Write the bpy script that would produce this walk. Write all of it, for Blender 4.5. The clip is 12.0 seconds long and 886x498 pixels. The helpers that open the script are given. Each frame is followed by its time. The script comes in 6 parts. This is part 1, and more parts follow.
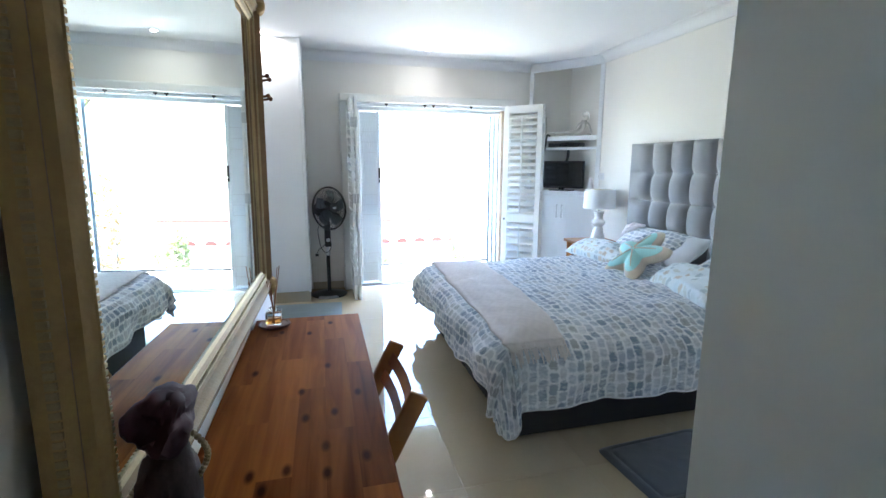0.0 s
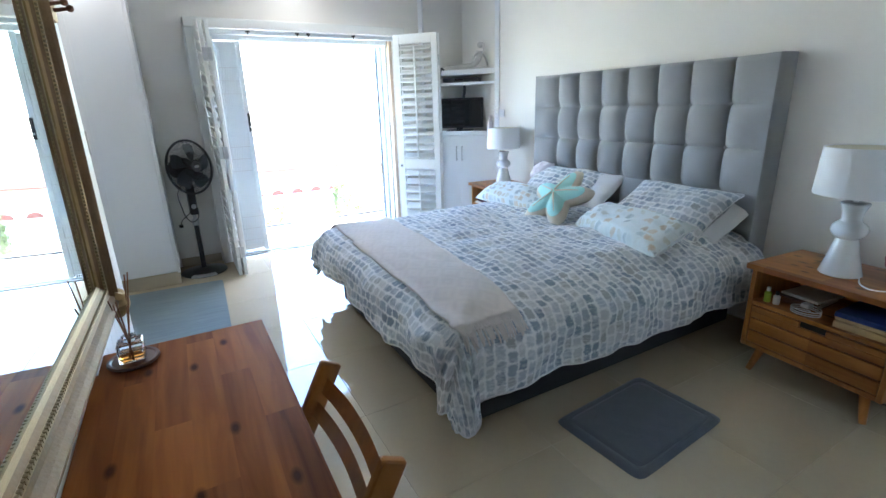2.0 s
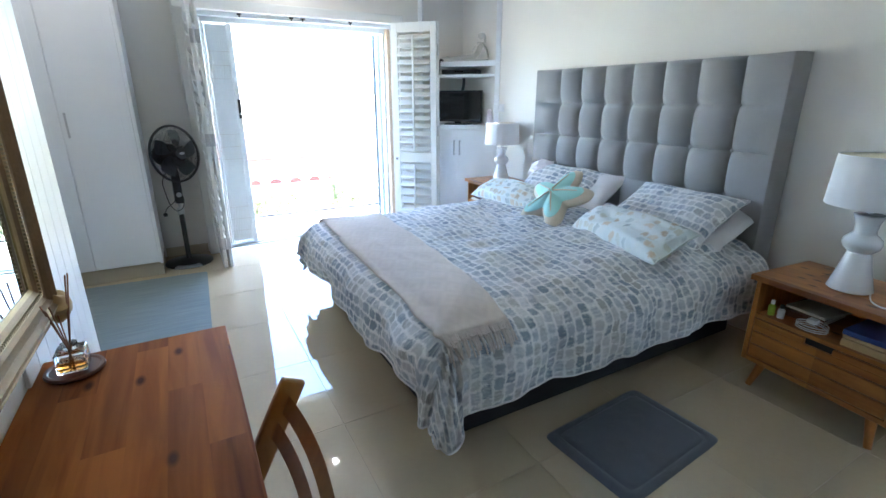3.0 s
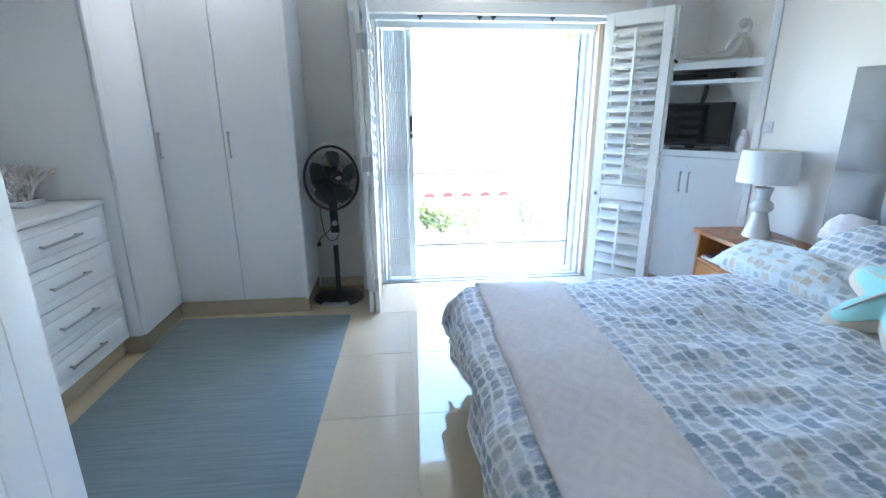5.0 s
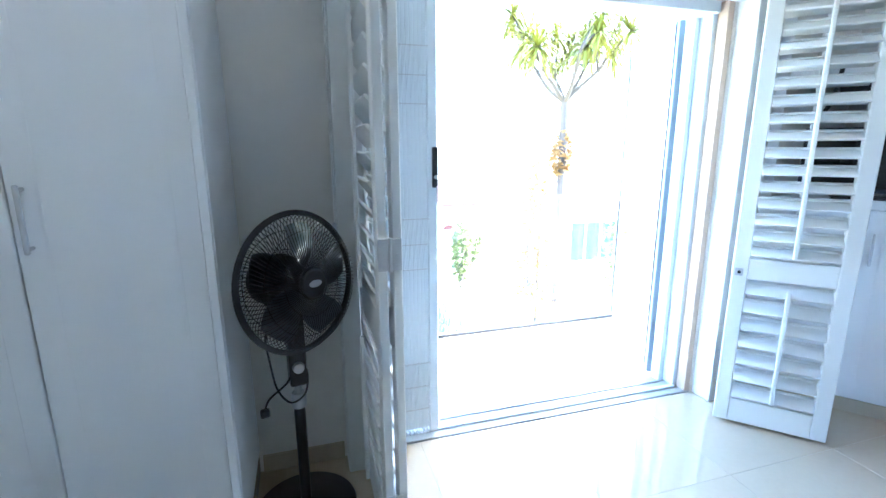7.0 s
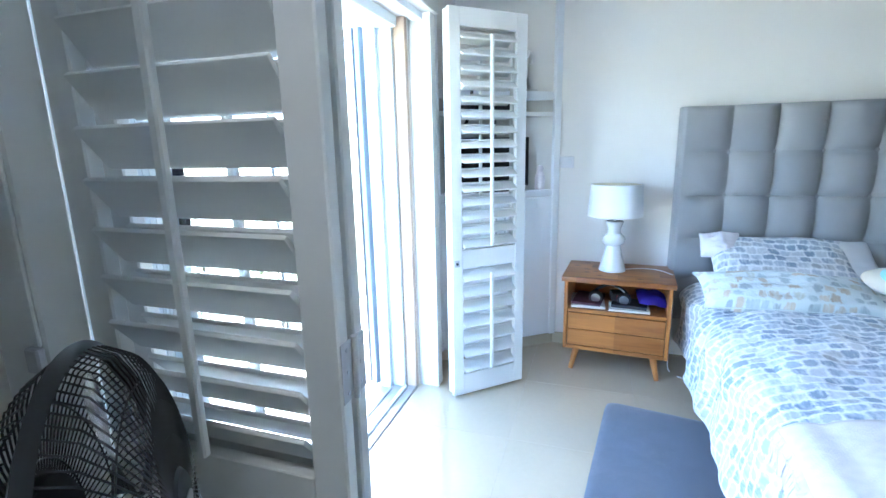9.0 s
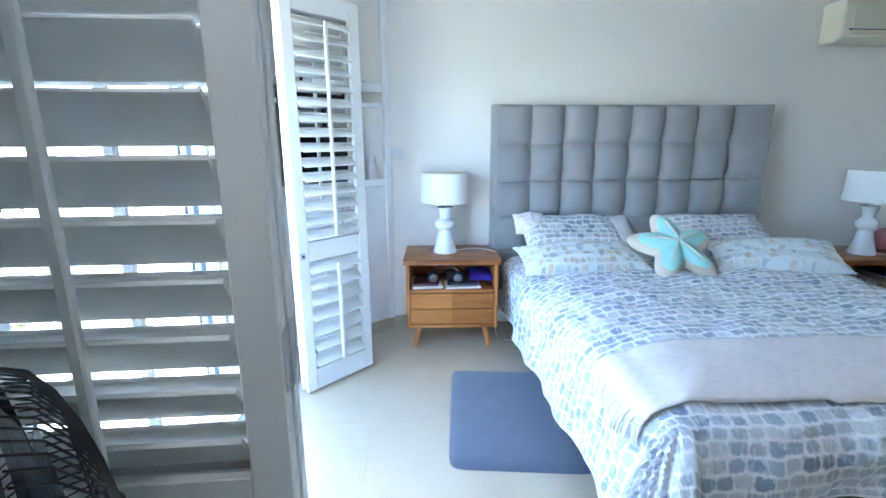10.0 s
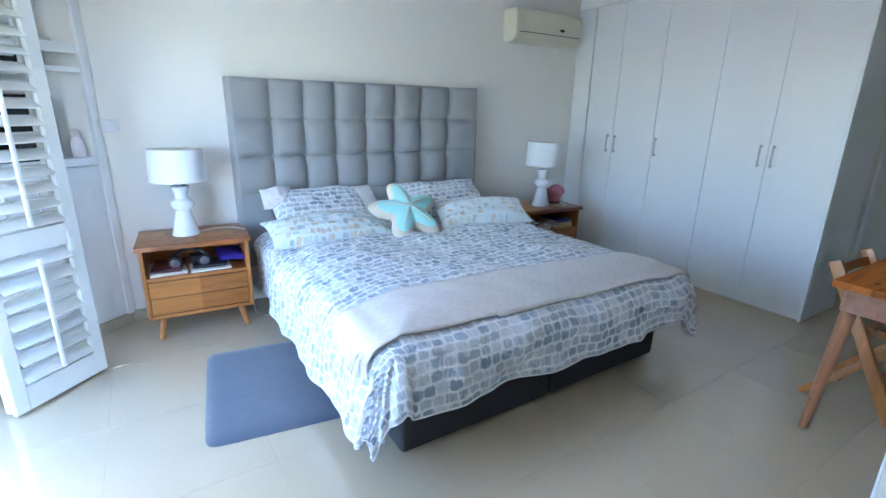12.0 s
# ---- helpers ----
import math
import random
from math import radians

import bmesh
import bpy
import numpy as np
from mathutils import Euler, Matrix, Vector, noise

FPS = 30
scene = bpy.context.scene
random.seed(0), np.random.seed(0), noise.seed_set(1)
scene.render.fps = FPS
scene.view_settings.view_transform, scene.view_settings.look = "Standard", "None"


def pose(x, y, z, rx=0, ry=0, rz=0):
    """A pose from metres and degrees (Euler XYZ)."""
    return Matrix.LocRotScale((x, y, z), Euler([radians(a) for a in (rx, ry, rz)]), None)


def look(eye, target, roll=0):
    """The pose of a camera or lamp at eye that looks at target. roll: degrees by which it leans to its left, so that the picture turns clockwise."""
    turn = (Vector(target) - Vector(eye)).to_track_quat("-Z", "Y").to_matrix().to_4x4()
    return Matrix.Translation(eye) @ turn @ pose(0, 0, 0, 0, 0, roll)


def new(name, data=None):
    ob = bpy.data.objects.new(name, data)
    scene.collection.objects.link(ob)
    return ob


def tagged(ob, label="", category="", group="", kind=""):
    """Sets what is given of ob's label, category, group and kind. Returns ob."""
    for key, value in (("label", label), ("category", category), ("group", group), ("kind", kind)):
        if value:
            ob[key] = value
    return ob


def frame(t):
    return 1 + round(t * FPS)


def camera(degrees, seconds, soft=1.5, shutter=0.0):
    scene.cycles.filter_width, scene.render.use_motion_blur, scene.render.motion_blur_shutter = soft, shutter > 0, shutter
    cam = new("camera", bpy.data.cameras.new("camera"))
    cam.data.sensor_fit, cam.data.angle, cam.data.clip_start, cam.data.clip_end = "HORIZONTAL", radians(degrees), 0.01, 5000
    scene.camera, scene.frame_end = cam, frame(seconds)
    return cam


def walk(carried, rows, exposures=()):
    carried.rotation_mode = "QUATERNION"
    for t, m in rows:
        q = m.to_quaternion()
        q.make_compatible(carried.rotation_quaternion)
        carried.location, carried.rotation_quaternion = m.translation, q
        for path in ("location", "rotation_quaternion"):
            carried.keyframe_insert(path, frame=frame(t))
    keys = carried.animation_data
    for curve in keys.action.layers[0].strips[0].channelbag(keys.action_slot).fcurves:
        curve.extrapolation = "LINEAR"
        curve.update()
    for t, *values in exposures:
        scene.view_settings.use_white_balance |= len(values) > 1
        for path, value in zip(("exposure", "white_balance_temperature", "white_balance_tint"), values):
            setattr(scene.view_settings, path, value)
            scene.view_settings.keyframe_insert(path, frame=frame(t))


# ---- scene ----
cam = camera(87.2, 12.0)
EXPOSURES = [(0, 4.74, 5780, 10), (0.5, 4.64, 5770, 10), (2.5, 4.69, 5810, 10), (4.5, 4.61, 5500, 9), (5.5, 4.52, 5400, 8), (6.5, 4.53, 5200, 8), (8.5, 4.55, 5290, 8), (12, 4.54, 5390, 9)]
PATH = [
    (0, (0.246, 0.405, 1.374), (0.736, 2.313, 1.026), 0.2),
    (0.5, (0.247, 0.638, 1.377), (0.858, 2.498, 0.969), -0.7),
    (1, (0.226, 0.762, 1.379), (0.961, 2.558, 0.897), -1.2),
    (1.5, (0.207, 0.852, 1.378), (1.048, 2.582, 0.832), -1.5),
    (2, (0.229, 0.931, 1.372), (1.155, 2.603, 0.783), -1.8),
    (2.5, (0.271, 0.982, 1.373), (1.233, 2.624, 0.758), -1.3),
    (2.7, (0.288, 0.992, 1.368), (1.249, 2.633, 0.749), -0.8),
    (4.3, (0.634, 1.405, 1.381), (1.141, 3.243, 0.779), 1.7),
    (4.5, (0.667, 1.505, 1.398), (1.079, 3.367, 0.796), 1.1),
    (5, (0.727, 2.02, 1.371), (0.926, 3.931, 0.815), -0.3),
    (5.5, (0.718, 2.663, 1.33), (0.821, 4.602, 0.848), 0.5),
    (6, (0.641, 3.119, 1.331), (0.736, 5.062, 0.867), 0.6),
    (6.5, (0.501, 3.464, 1.356), (0.756, 5.395, 0.902), 0.5),
    (6.7, (0.431, 3.618, 1.358), (0.797, 5.534, 0.917), 0.2),
    (8.5, (0.025, 4.644, 1.383), (1.671, 5.699, 0.96), -0.9),
    (9, (-0.016, 4.78, 1.379), (1.839, 5.399, 0.959), -1.2),
    (9.5, (-0.034, 4.899, 1.363), (1.909, 5.103, 0.934), -0.4),
    (10, (-0.092, 4.947, 1.364), (1.848, 4.783, 0.906), -0.3),
    (10.5, (-0.268, 4.887, 1.431), (1.62, 4.482, 0.908), -0.7),
    (11, (-0.38, 4.802, 1.485), (1.427, 4.174, 0.903), 0.2),
    (11.5, (-0.362, 4.828, 1.435), (1.355, 3.98, 0.857), 0.8),
    (12, (-0.316, 4.828, 1.407), (1.3, 3.799, 0.835), 1.1),
]
walk(cam, [(t, look(eye, aim, roll)) for t, eye, aim, roll in PATH], EXPOSURES)

# ---- world and sun ----
world = bpy.data.worlds.new("world")
world.use_nodes = True
scene.world = world
wn = world.node_tree
sky = wn.nodes.new("ShaderNodeTexSky")
sky.sky_type = "NISHITA"
sky.sun_disc = False
sky.sun_elevation = radians(53.7)
sky.sun_rotation = radians(94)
wn.links.new(sky.outputs[0], wn.nodes["Background"].inputs[0])
wn.nodes["Background"].inputs[1].default_value = 0.15
sun_data = bpy.data.lights.new("sun", "SUN")
sun_data.energy, sun_data.angle, sun_data.color = 3.5, radians(0.5), (1.0, 0.95, 0.88)
sun_lamp = new("sun", sun_data)
sun_lamp.matrix_world = look((9, -0.6, 12.3), (0, 0, 0))

# the two ceiling downlights that are lit
for lamp_x, lamp_y, lamp_power in ((1.355, 5.36, 0.11), (-0.23, 5.11, 0.26)):
    disc = bpy.data.lights.new("downlight_beam", "AREA")
    disc.shape, disc.size, disc.energy, disc.color = "DISK", 0.05, lamp_power, (1.0, 0.92, 0.82)
    disc_ob = new("downlight_beam", disc)
    disc_ob.location = (lamp_x, lamp_y, 2.552)

# ---- materials ----
def material(name, colour, rough=0.5, metal=0.0, vary=0.08, scale=3.0, bump=0.1, grain=150.0, coat=0.0, sheen=0.0, stretch=(1, 1, 1), spec=0.5):
    """A surface with slow patches of tone, fine grain in tone and relief, and uneven gloss."""
    m = bpy.data.materials.new(name)
    m.use_nodes = True
    n, ln = m.node_tree.nodes, m.node_tree.links
    b = n["Principled BSDF"]
    co = n.new("ShaderNodeTexCoord")
    mp = n.new("ShaderNodeMapping")
    mp.inputs["Scale"].default_value = stretch
    ln.new(co.outputs["Object"], mp.inputs["Vector"])
    big, fine = n.new("ShaderNodeTexNoise"), n.new("ShaderNodeTexNoise")
    for tex, s, d in ((big, scale, 4), (fine, grain, 3)):
        tex.inputs["Scale"].default_value, tex.inputs["Detail"].default_value = s, d
        ln.new(mp.outputs[0], tex.inputs["Vector"])
    mix = n.new("ShaderNodeMix")
    mix.data_type = "RGBA"
    mix.inputs[6].default_value = (*[c * (1 - vary) for c in colour], 1)
    mix.inputs[7].default_value = (*[min(1, c * (1 + vary)) for c in colour], 1)
    add = n.new("ShaderNodeMath")
    add.operation = "MULTIPLY_ADD"
    add.inputs[1].default_value = 0.35
    ln.new(fine.outputs[0], add.inputs[0])
    half = n.new("ShaderNodeMath")
    half.operation = "MULTIPLY"
    half.inputs[1].default_value = 0.65
    ln.new(big.outputs[0], half.inputs[0])
    ln.new(half.outputs[0], add.inputs[2])
    ln.new(add.outputs[0], mix.inputs[0])
    ln.new(mix.outputs[2], b.inputs["Base Color"])
    rr = n.new("ShaderNodeMapRange")
    rr.inputs["To Min"].default_value, rr.inputs["To Max"].default_value = rough * 0.85, min(1, rough * 1.15)
    ln.new(big.outputs[0], rr.inputs[0])
    ln.new(rr.outputs[0], b.inputs["Roughness"])
    b.inputs["Metallic"].default_value = metal
    b.inputs["Coat Weight"].default_value = coat
    b.inputs["Sheen Weight"].default_value = sheen
    b.inputs["Specular IOR Level"].default_value = spec
    if bump:
        bp = n.new("ShaderNodeBump")
        bp.inputs["Strength"].default_value, bp.inputs["Distance"].default_value = bump, 0.002
        ln.new(fine.outputs[0], bp.inputs["Height"])
        ln.new(bp.outputs[0], b.inputs["Normal"])
    return m


def wood(name, dark, light, along=1, plank=0.09, rough=0.4, knots=True, tone=0.45, coat=0.15, spec=0.5):
    """Boards side by side along one axis, each with its own tone, long grain and a few dark knots."""
    m = bpy.data.materials.new(name)
    m.use_nodes = True
    n, ln = m.node_tree.nodes, m.node_tree.links
    b = n["Principled BSDF"]
    co = n.new("ShaderNodeTexCoord")
    sp = n.new("ShaderNodeSeparateXYZ")
    ln.new(co.outputs["Object"], sp.inputs[0])
    across = 0 if along == 1 else 1
    if along == 2:
        across = 0

    def math_node(op, a, v=None, c=None):
        k = n.new("ShaderNodeMath")
        k.operation = op
        for i, x in enumerate((a, v, c)):
            if x is None:
                continue
            if isinstance(x, (int, float)):
                k.inputs[i].default_value = x
            else:
                ln.new(x, k.inputs[i])
        return k.outputs[0]

    row = math_node("FLOOR", math_node("DIVIDE", sp.outputs[across], plank))
    length = math_node("FLOOR", math_node("MULTIPLY_ADD", sp.outputs[along], 1.6, math_node("MULTIPLY", row, 0.37)))
    cell = n.new("ShaderNodeCombineXYZ")
    ln.new(row, cell.inputs[0])
    ln.new(length, cell.inputs[1])
    white = n.new("ShaderNodeTexWhiteNoise")
    ln.new(cell.outputs[0], white.inputs["Vector"])
    mp = n.new("ShaderNodeMapping")
    sc = [22, 22, 22]
    sc[along] = 1.6
    mp.inputs["Scale"].default_value = sc
    ln.new(co.outputs["Object"], mp.inputs["Vector"])
    ofs = n.new("ShaderNodeVectorMath")
    ofs.operation = "MULTIPLY_ADD"
    ofs.inputs[1].default_value = (7, 7, 7)
    ln.new(cell.outputs[0], ofs.inputs[0])
    ln.new(mp.outputs[0], ofs.inputs[2])
    grain = n.new("ShaderNodeTexNoise")
    grain.inputs["Scale"].default_value, grain.inputs["Detail"].default_value, grain.inputs["Distortion"].default_value = 1.4, 7, 0.8
    ln.new(ofs.outputs[0], grain.inputs["Vector"])
    k1 = math_node("MULTIPLY_ADD", white.outputs[0], tone, math_node("MULTIPLY", grain.outputs[0], 1 - tone))
    mix = n.new("ShaderNodeMix")
    mix.data_type = "RGBA"
    mix.inputs[6].default_value, mix.inputs[7].default_value = (*dark, 1), (*light, 1)
    ramp = n.new("ShaderNodeMapRange")
    ramp.inputs["From Min"].default_value, ramp.inputs["From Max"].default_value = 0.18, 0.72
    ln.new(k1, ramp.inputs[0])
    ln.new(ramp.outputs[0], mix.inputs[0])
    last = mix.outputs[2]
    if knots:
        kmap = n.new("ShaderNodeMapping")
        ks = [13, 13, 13]
        ks[along] = 6.0
        kmap.inputs["Scale"].default_value = ks
        ln.new(co.outputs["Object"], kmap.inputs["Vector"])
        vor = n.new("ShaderNodeTexVoronoi")
        ln.new(kmap.outputs[0], vor.inputs["Vector"])
        vor.inputs["Scale"].default_value = 1.0
        vor.voronoi_dimensions = "2D"
        rare = math_node("GREATER_THAN", n.new("ShaderNodeSeparateColor").outputs[0], 0.56)
        ln.new(vor.outputs["Color"], rare.node.inputs[0].links[0].from_node.inputs[0])
        kr = n.new("ShaderNodeMapRange")
        kr.inputs["From Min"].default_value, kr.inputs["From Max"].default_value = 0.06, 0.17
        kr.inputs["To Min"].default_value, kr.inputs["To Max"].default_value = 0.85, 0.0
        ln.new(vor.outputs["Distance"], kr.inputs[0])
        kmix = n.new("ShaderNodeMix")
        kmix.data_type = "RGBA"
        kmix.inputs[7].default_value = (*[c * 0.35 for c in dark], 1)
        ln.new(math_node("MULTIPLY", kr.outputs[0], rare), kmix.inputs[0])
        ln.new(last, kmix.inputs[6])
        last = kmix.outputs[2]
    ln.new(last, b.inputs["Base Color"])
    b.inputs["Roughness"].default_value = rough
    b.inputs["Coat Weight"].default_value = coat
    b.inputs["Coat Roughness"].default_value = 0.2
    b.inputs["Specular IOR Level"].default_value = spec
    bp = n.new("ShaderNodeBump")
    bp.inputs["Strength"].default_value, bp.inputs["Distance"].default_value = 0.15, 0.002
    ln.new(grain.outputs[0], bp.inputs["Height"])
    ln.new(bp.outputs[0], b.inputs["Normal"])
    return m


def dabbed(name, ground, tones, pitch=(0.06, 0.05), fill=0.40, warp=0.014):
    """Printed cotton: rows of hand-painted dabs, each with its own tone, on cloth laid out flat in its UV map."""
    m = bpy.data.materials.new(name)
    m.use_nodes = True
    n, ln = m.node_tree.nodes, m.node_tree.links
    b = n["Principled BSDF"]

    def math_node(op, *args):
        k = n.new("ShaderNodeMath")
        k.operation = op
        for i, x in enumerate(args):
            if isinstance(x, (int, float)):
                k.inputs[i].default_value = x
            else:
                ln.new(x, k.inputs[i])
        return k.outputs[0]

    uv = n.new("ShaderNodeTexCoord")
    wob = n.new("ShaderNodeTexNoise")
    wob.inputs["Scale"].default_value, wob.inputs["Detail"].default_value = 14, 3
    ln.new(uv.outputs["UV"], wob.inputs["Vector"])
    cen = n.new("ShaderNodeVectorMath")
    cen.operation = "MULTIPLY_ADD"
    cen.inputs[1].default_value, cen.inputs[2].default_value = (warp * 2,) * 3, (-warp,) * 3
    ln.new(wob.outputs["Color"], cen.inputs[0])
    add = n.new("ShaderNodeVectorMath")
    ln.new(uv.outputs["UV"], add.inputs[0])
    ln.new(cen.outputs[0], add.inputs[1])
    sp = n.new("ShaderNodeSeparateXYZ")
    ln.new(add.outputs[0], sp.inputs[0])
    v = math_node("DIVIDE", sp.outputs[1], pitch[1])
    row = math_node("FLOOR", v)
    rnd = n.new("ShaderNodeTexWhiteNoise")
    rnd.noise_dimensions = "1D"
    ln.new(row, rnd.inputs["W"])
    u = math_node("ADD", math_node("DIVIDE", sp.outputs[0], pitch[0]), math_node("MULTIPLY", rnd.outputs[0], 7.0))
    col = math_node("FLOOR", u)
    cell = n.new("ShaderNodeCombineXYZ")
    ln.new(col, cell.inputs[0])
    ln.new(row, cell.inputs[1])
    pick = n.new("ShaderNodeTexWhiteNoise")
    ln.new(cell.outputs[0], pick.inputs["Vector"])
    chance = n.new("ShaderNodeSeparateColor")
    ln.new(pick.outputs["Color"], chance.inputs[0])
    # each dab has its own width and strength of paint
    half = math_node("MULTIPLY_ADD", chance.outputs[1], 0.16, fill - 0.06)
    du = math_node("DIVIDE", math_node("ABSOLUTE", math_node("SUBTRACT", math_node("FRACT", u), 0.5)), half)
    dv = math_node("DIVIDE", math_node("ABSOLUTE", math_node("SUBTRACT", math_node("FRACT", v), 0.5)), fill - 0.03)
    d = math_node("POWER", math_node("ADD", math_node("POWER", du, 3.5), math_node("POWER", dv, 3.5)), 0.286)
    ragged = n.new("ShaderNodeTexNoise")
    ragged.inputs["Scale"].default_value, ragged.inputs["Detail"].default_value = 75, 4
    ln.new(uv.outputs["UV"], ragged.inputs["Vector"])
    d = math_node("ADD", d, math_node("MULTIPLY_ADD", ragged.outputs[0], 1.1, -0.55))
    edge = n.new("ShaderNodeMapRange")
    edge.inputs["From Min"].default_value, edge.inputs["From Max"].default_value = 0.70, 1.14
    edge.inputs["To Min"].default_value, edge.inputs["To Max"].default_value = 1, 0
    ln.new(d, edge.inputs[0])
    brush = n.new("ShaderNodeMapping")
    brush.inputs["Scale"].default_value = (85, 22, 1)
    ln.new(add.outputs[0], brush.inputs["Vector"])
    wash = n.new("ShaderNodeTexNoise")
    wash.inputs["Scale"].default_value, wash.inputs["Detail"].default_value = 1.0, 3
    ln.new(brush.outputs[0], wash.inputs["Vector"])
    patch = n.new("ShaderNodeTexNoise")
    patch.inputs["Scale"].default_value, patch.inputs["Detail"].default_value = 5.0, 2
    ln.new(uv.outputs["UV"], patch.inputs["Vector"])
    stroke = math_node("MULTIPLY", math_node("MULTIPLY_ADD", wash.outputs[0], 2.6, -0.25), math_node("MULTIPLY_ADD", patch.outputs[0], 1.5, 0.20))
    amount = math_node("MULTIPLY", edge.outputs[0], math_node("MULTIPLY", stroke, math_node("MULTIPLY_ADD", chance.outputs[2], 0.45, 0.65)))
    ramp = n.new("ShaderNodeValToRGB")
    ramp.color_ramp.interpolation = "CONSTANT"
    while len(ramp.color_ramp.elements) < len(tones):
        ramp.color_ramp.elements.new(0.5)
    for i, (e, c) in enumerate(zip(ramp.color_ramp.elements, tones)):
        e.position, e.color = i / len(tones), (*c, 1)
    ln.new(pick.outputs[0], ramp.inputs[0])
    mix = n.new("ShaderNodeMix")
    mix.data_type = "RGBA"
    mix.inputs[6].default_value = (*ground, 1)
    ln.new(math_node("MINIMUM", amount, 1.0), mix.inputs[0])
    ln.new(ramp.outputs[0], mix.inputs[7])
    ln.new(mix.outputs[2], b.inputs["Base Color"])
    b.inputs["Roughness"].default_value = 0.85
    b.inputs["Sheen Weight"].default_value = 0.15
    weave = n.new("ShaderNodeTexNoise")
    weave.inputs["Scale"].default_value, weave.inputs["Detail"].default_value = 24, 6
    ln.new(uv.outputs["UV"], weave.inputs["Vector"])
    bp = n.new("ShaderNodeBump")
    bp.inputs["Strength"].default_value, bp.inputs["Distance"].default_value = 0.65, 0.012
    pucker = math_node("MULTIPLY_ADD", edge.outputs[0], -0.16, weave.outputs[0])
    ln.new(pucker, bp.inputs["Height"])
    ln.new(bp.outputs[0], b.inputs["Normal"])
    return m


def striped(name, tones, axis=1, freq=55.0, rough=0.9):
    """Woven rug: thin weft stripes of changing tone."""
    m = material(name, tones[0], rough, vary=0.2, scale=6, bump=0.6, grain=260)
    n, ln = m.node_tree.nodes, m.node_tree.links
    b = n["Principled BSDF"]
    co = n.new("ShaderNodeTexCoord")
    mp = n.new("ShaderNodeMapping")
    sc = [3.2, 3.2, 3.2]
    sc[axis] = freq
    mp.inputs["Scale"].default_value = sc
    ln.new(co.outputs["Object"], mp.inputs["Vector"])
    tex = n.new("ShaderNodeTexNoise")
    tex.inputs["Scale"].default_value, tex.inputs["Detail"].default_value = 1.0, 3
    ln.new(mp.outputs[0], tex.inputs["Vector"])
    ramp = n.new("ShaderNodeValToRGB")
    while len(ramp.color_ramp.elements) < len(tones):
        ramp.color_ramp.elements.new(0.5)
    for i, (e, c) in enumerate(zip(ramp.color_ramp.elements, tones)):
        e.position, e.color = 0.3 + 0.4 * i / (len(tones) - 1), (*c, 1)
    ln.new(tex.outputs[0], ramp.inputs[0])
    ln.new(ramp.outputs[0], b.inputs["Base Color"])
    return m


def clear(name, tint=(1, 1, 1), rough=0.0, ior=1.45, mixin=0.0):
    m = bpy.data.materials.new(name)
    m.use_nodes = True
    n, ln = m.node_tree.nodes, m.node_tree.links
    b = n["Principled BSDF"]
    b.inputs["Base Color"].default_value = (*tint, 1)
    b.inputs["Transmission Weight"].default_value = 1.0
    b.inputs["Roughness"].default_value, b.inputs["IOR"].default_value = rough, ior
    return m


def glow(name, colour, strength):
    m = bpy.data.materials.new(name)
    m.use_nodes = True
    b = m.node_tree.nodes["Principled BSDF"]
    b.inputs["Base Color"].default_value = (*colour, 1)
    b.inputs["Emission Color"].default_value = (*colour, 1)
    b.inputs["Emission Strength"].default_value = strength
    return m


WALL = material("wall_paint", (0.83, 0.80, 0.75), 0.6, vary=0.03, scale=1.5, bump=0.12, grain=220)
CEIL = material("ceiling_paint", (0.80, 0.80, 0.80), 0.7, vary=0.02, scale=1.2, bump=0.08)
LACQUER = material("white_lacquer", (0.84, 0.85, 0.86), 0.32, vary=0.02, scale=2, bump=0.03, grain=90)
SHUTTER = material("shutter_paint", (0.80, 0.80, 0.77), 0.38, vary=0.03, scale=6, bump=0.05)
TILE = material("polished_tile", (0.56, 0.465, 0.325), 0.035, vary=0.10, scale=2.2, bump=0.0, grain=40, coat=0.35, spec=0.65)
GROUT = material("grout", (0.52, 0.44, 0.32), 0.8)
SKIRT = material("skirting_tile", (0.50, 0.43, 0.31), 0.18, vary=0.1, scale=5, bump=0.02)
STEEL = material("brushed_steel", (0.55, 0.55, 0.56), 0.32, metal=1.0, vary=0.05, scale=30, bump=0.03)
GREY_CLOTH = material("grey_velvet", (0.30, 0.297, 0.30), 0.85, vary=0.14, scale=7, bump=0.35, grain=380, sheen=0.35)
BASE_CLOTH = material("charcoal_base_cloth", (0.035, 0.035, 0.04), 0.9, vary=0.2, scale=8, bump=0.3, grain=400)
DUVET = dabbed("dabbed_cotton", (0.84, 0.84, 0.85), [(0.29, 0.34, 0.42), (0.37, 0.42, 0.49), (0.48, 0.52, 0.57), (0.25, 0.31, 0.39), (0.58, 0.59, 0.61), (0.42, 0.43, 0.44)], (0.056, 0.047), 0.455, 0.011)
SHELLS = dabbed("shell_print_cotton", (0.74, 0.79, 0.79), [(0.74, 0.79, 0.79), (0.56, 0.47, 0.36), (0.50, 0.57, 0.58), (0.70, 0.76, 0.76), (0.62, 0.62, 0.54), (0.42, 0.48, 0.50), (0.66, 0.56, 0.44), (0.74, 0.78, 0.77)], (0.050, 0.046), 0.40, 0.034)
WHITE_COTTON = material("white_cotton", (0.80, 0.79, 0.80), 0.9, vary=0.05, bump=0.3, grain=250, sheen=0.1)
PINK_COTTON = material("pale_pink_cotton", (0.78, 0.72, 0.74), 0.9, vary=0.05, bump=0.3, grain=250, sheen=0.1)
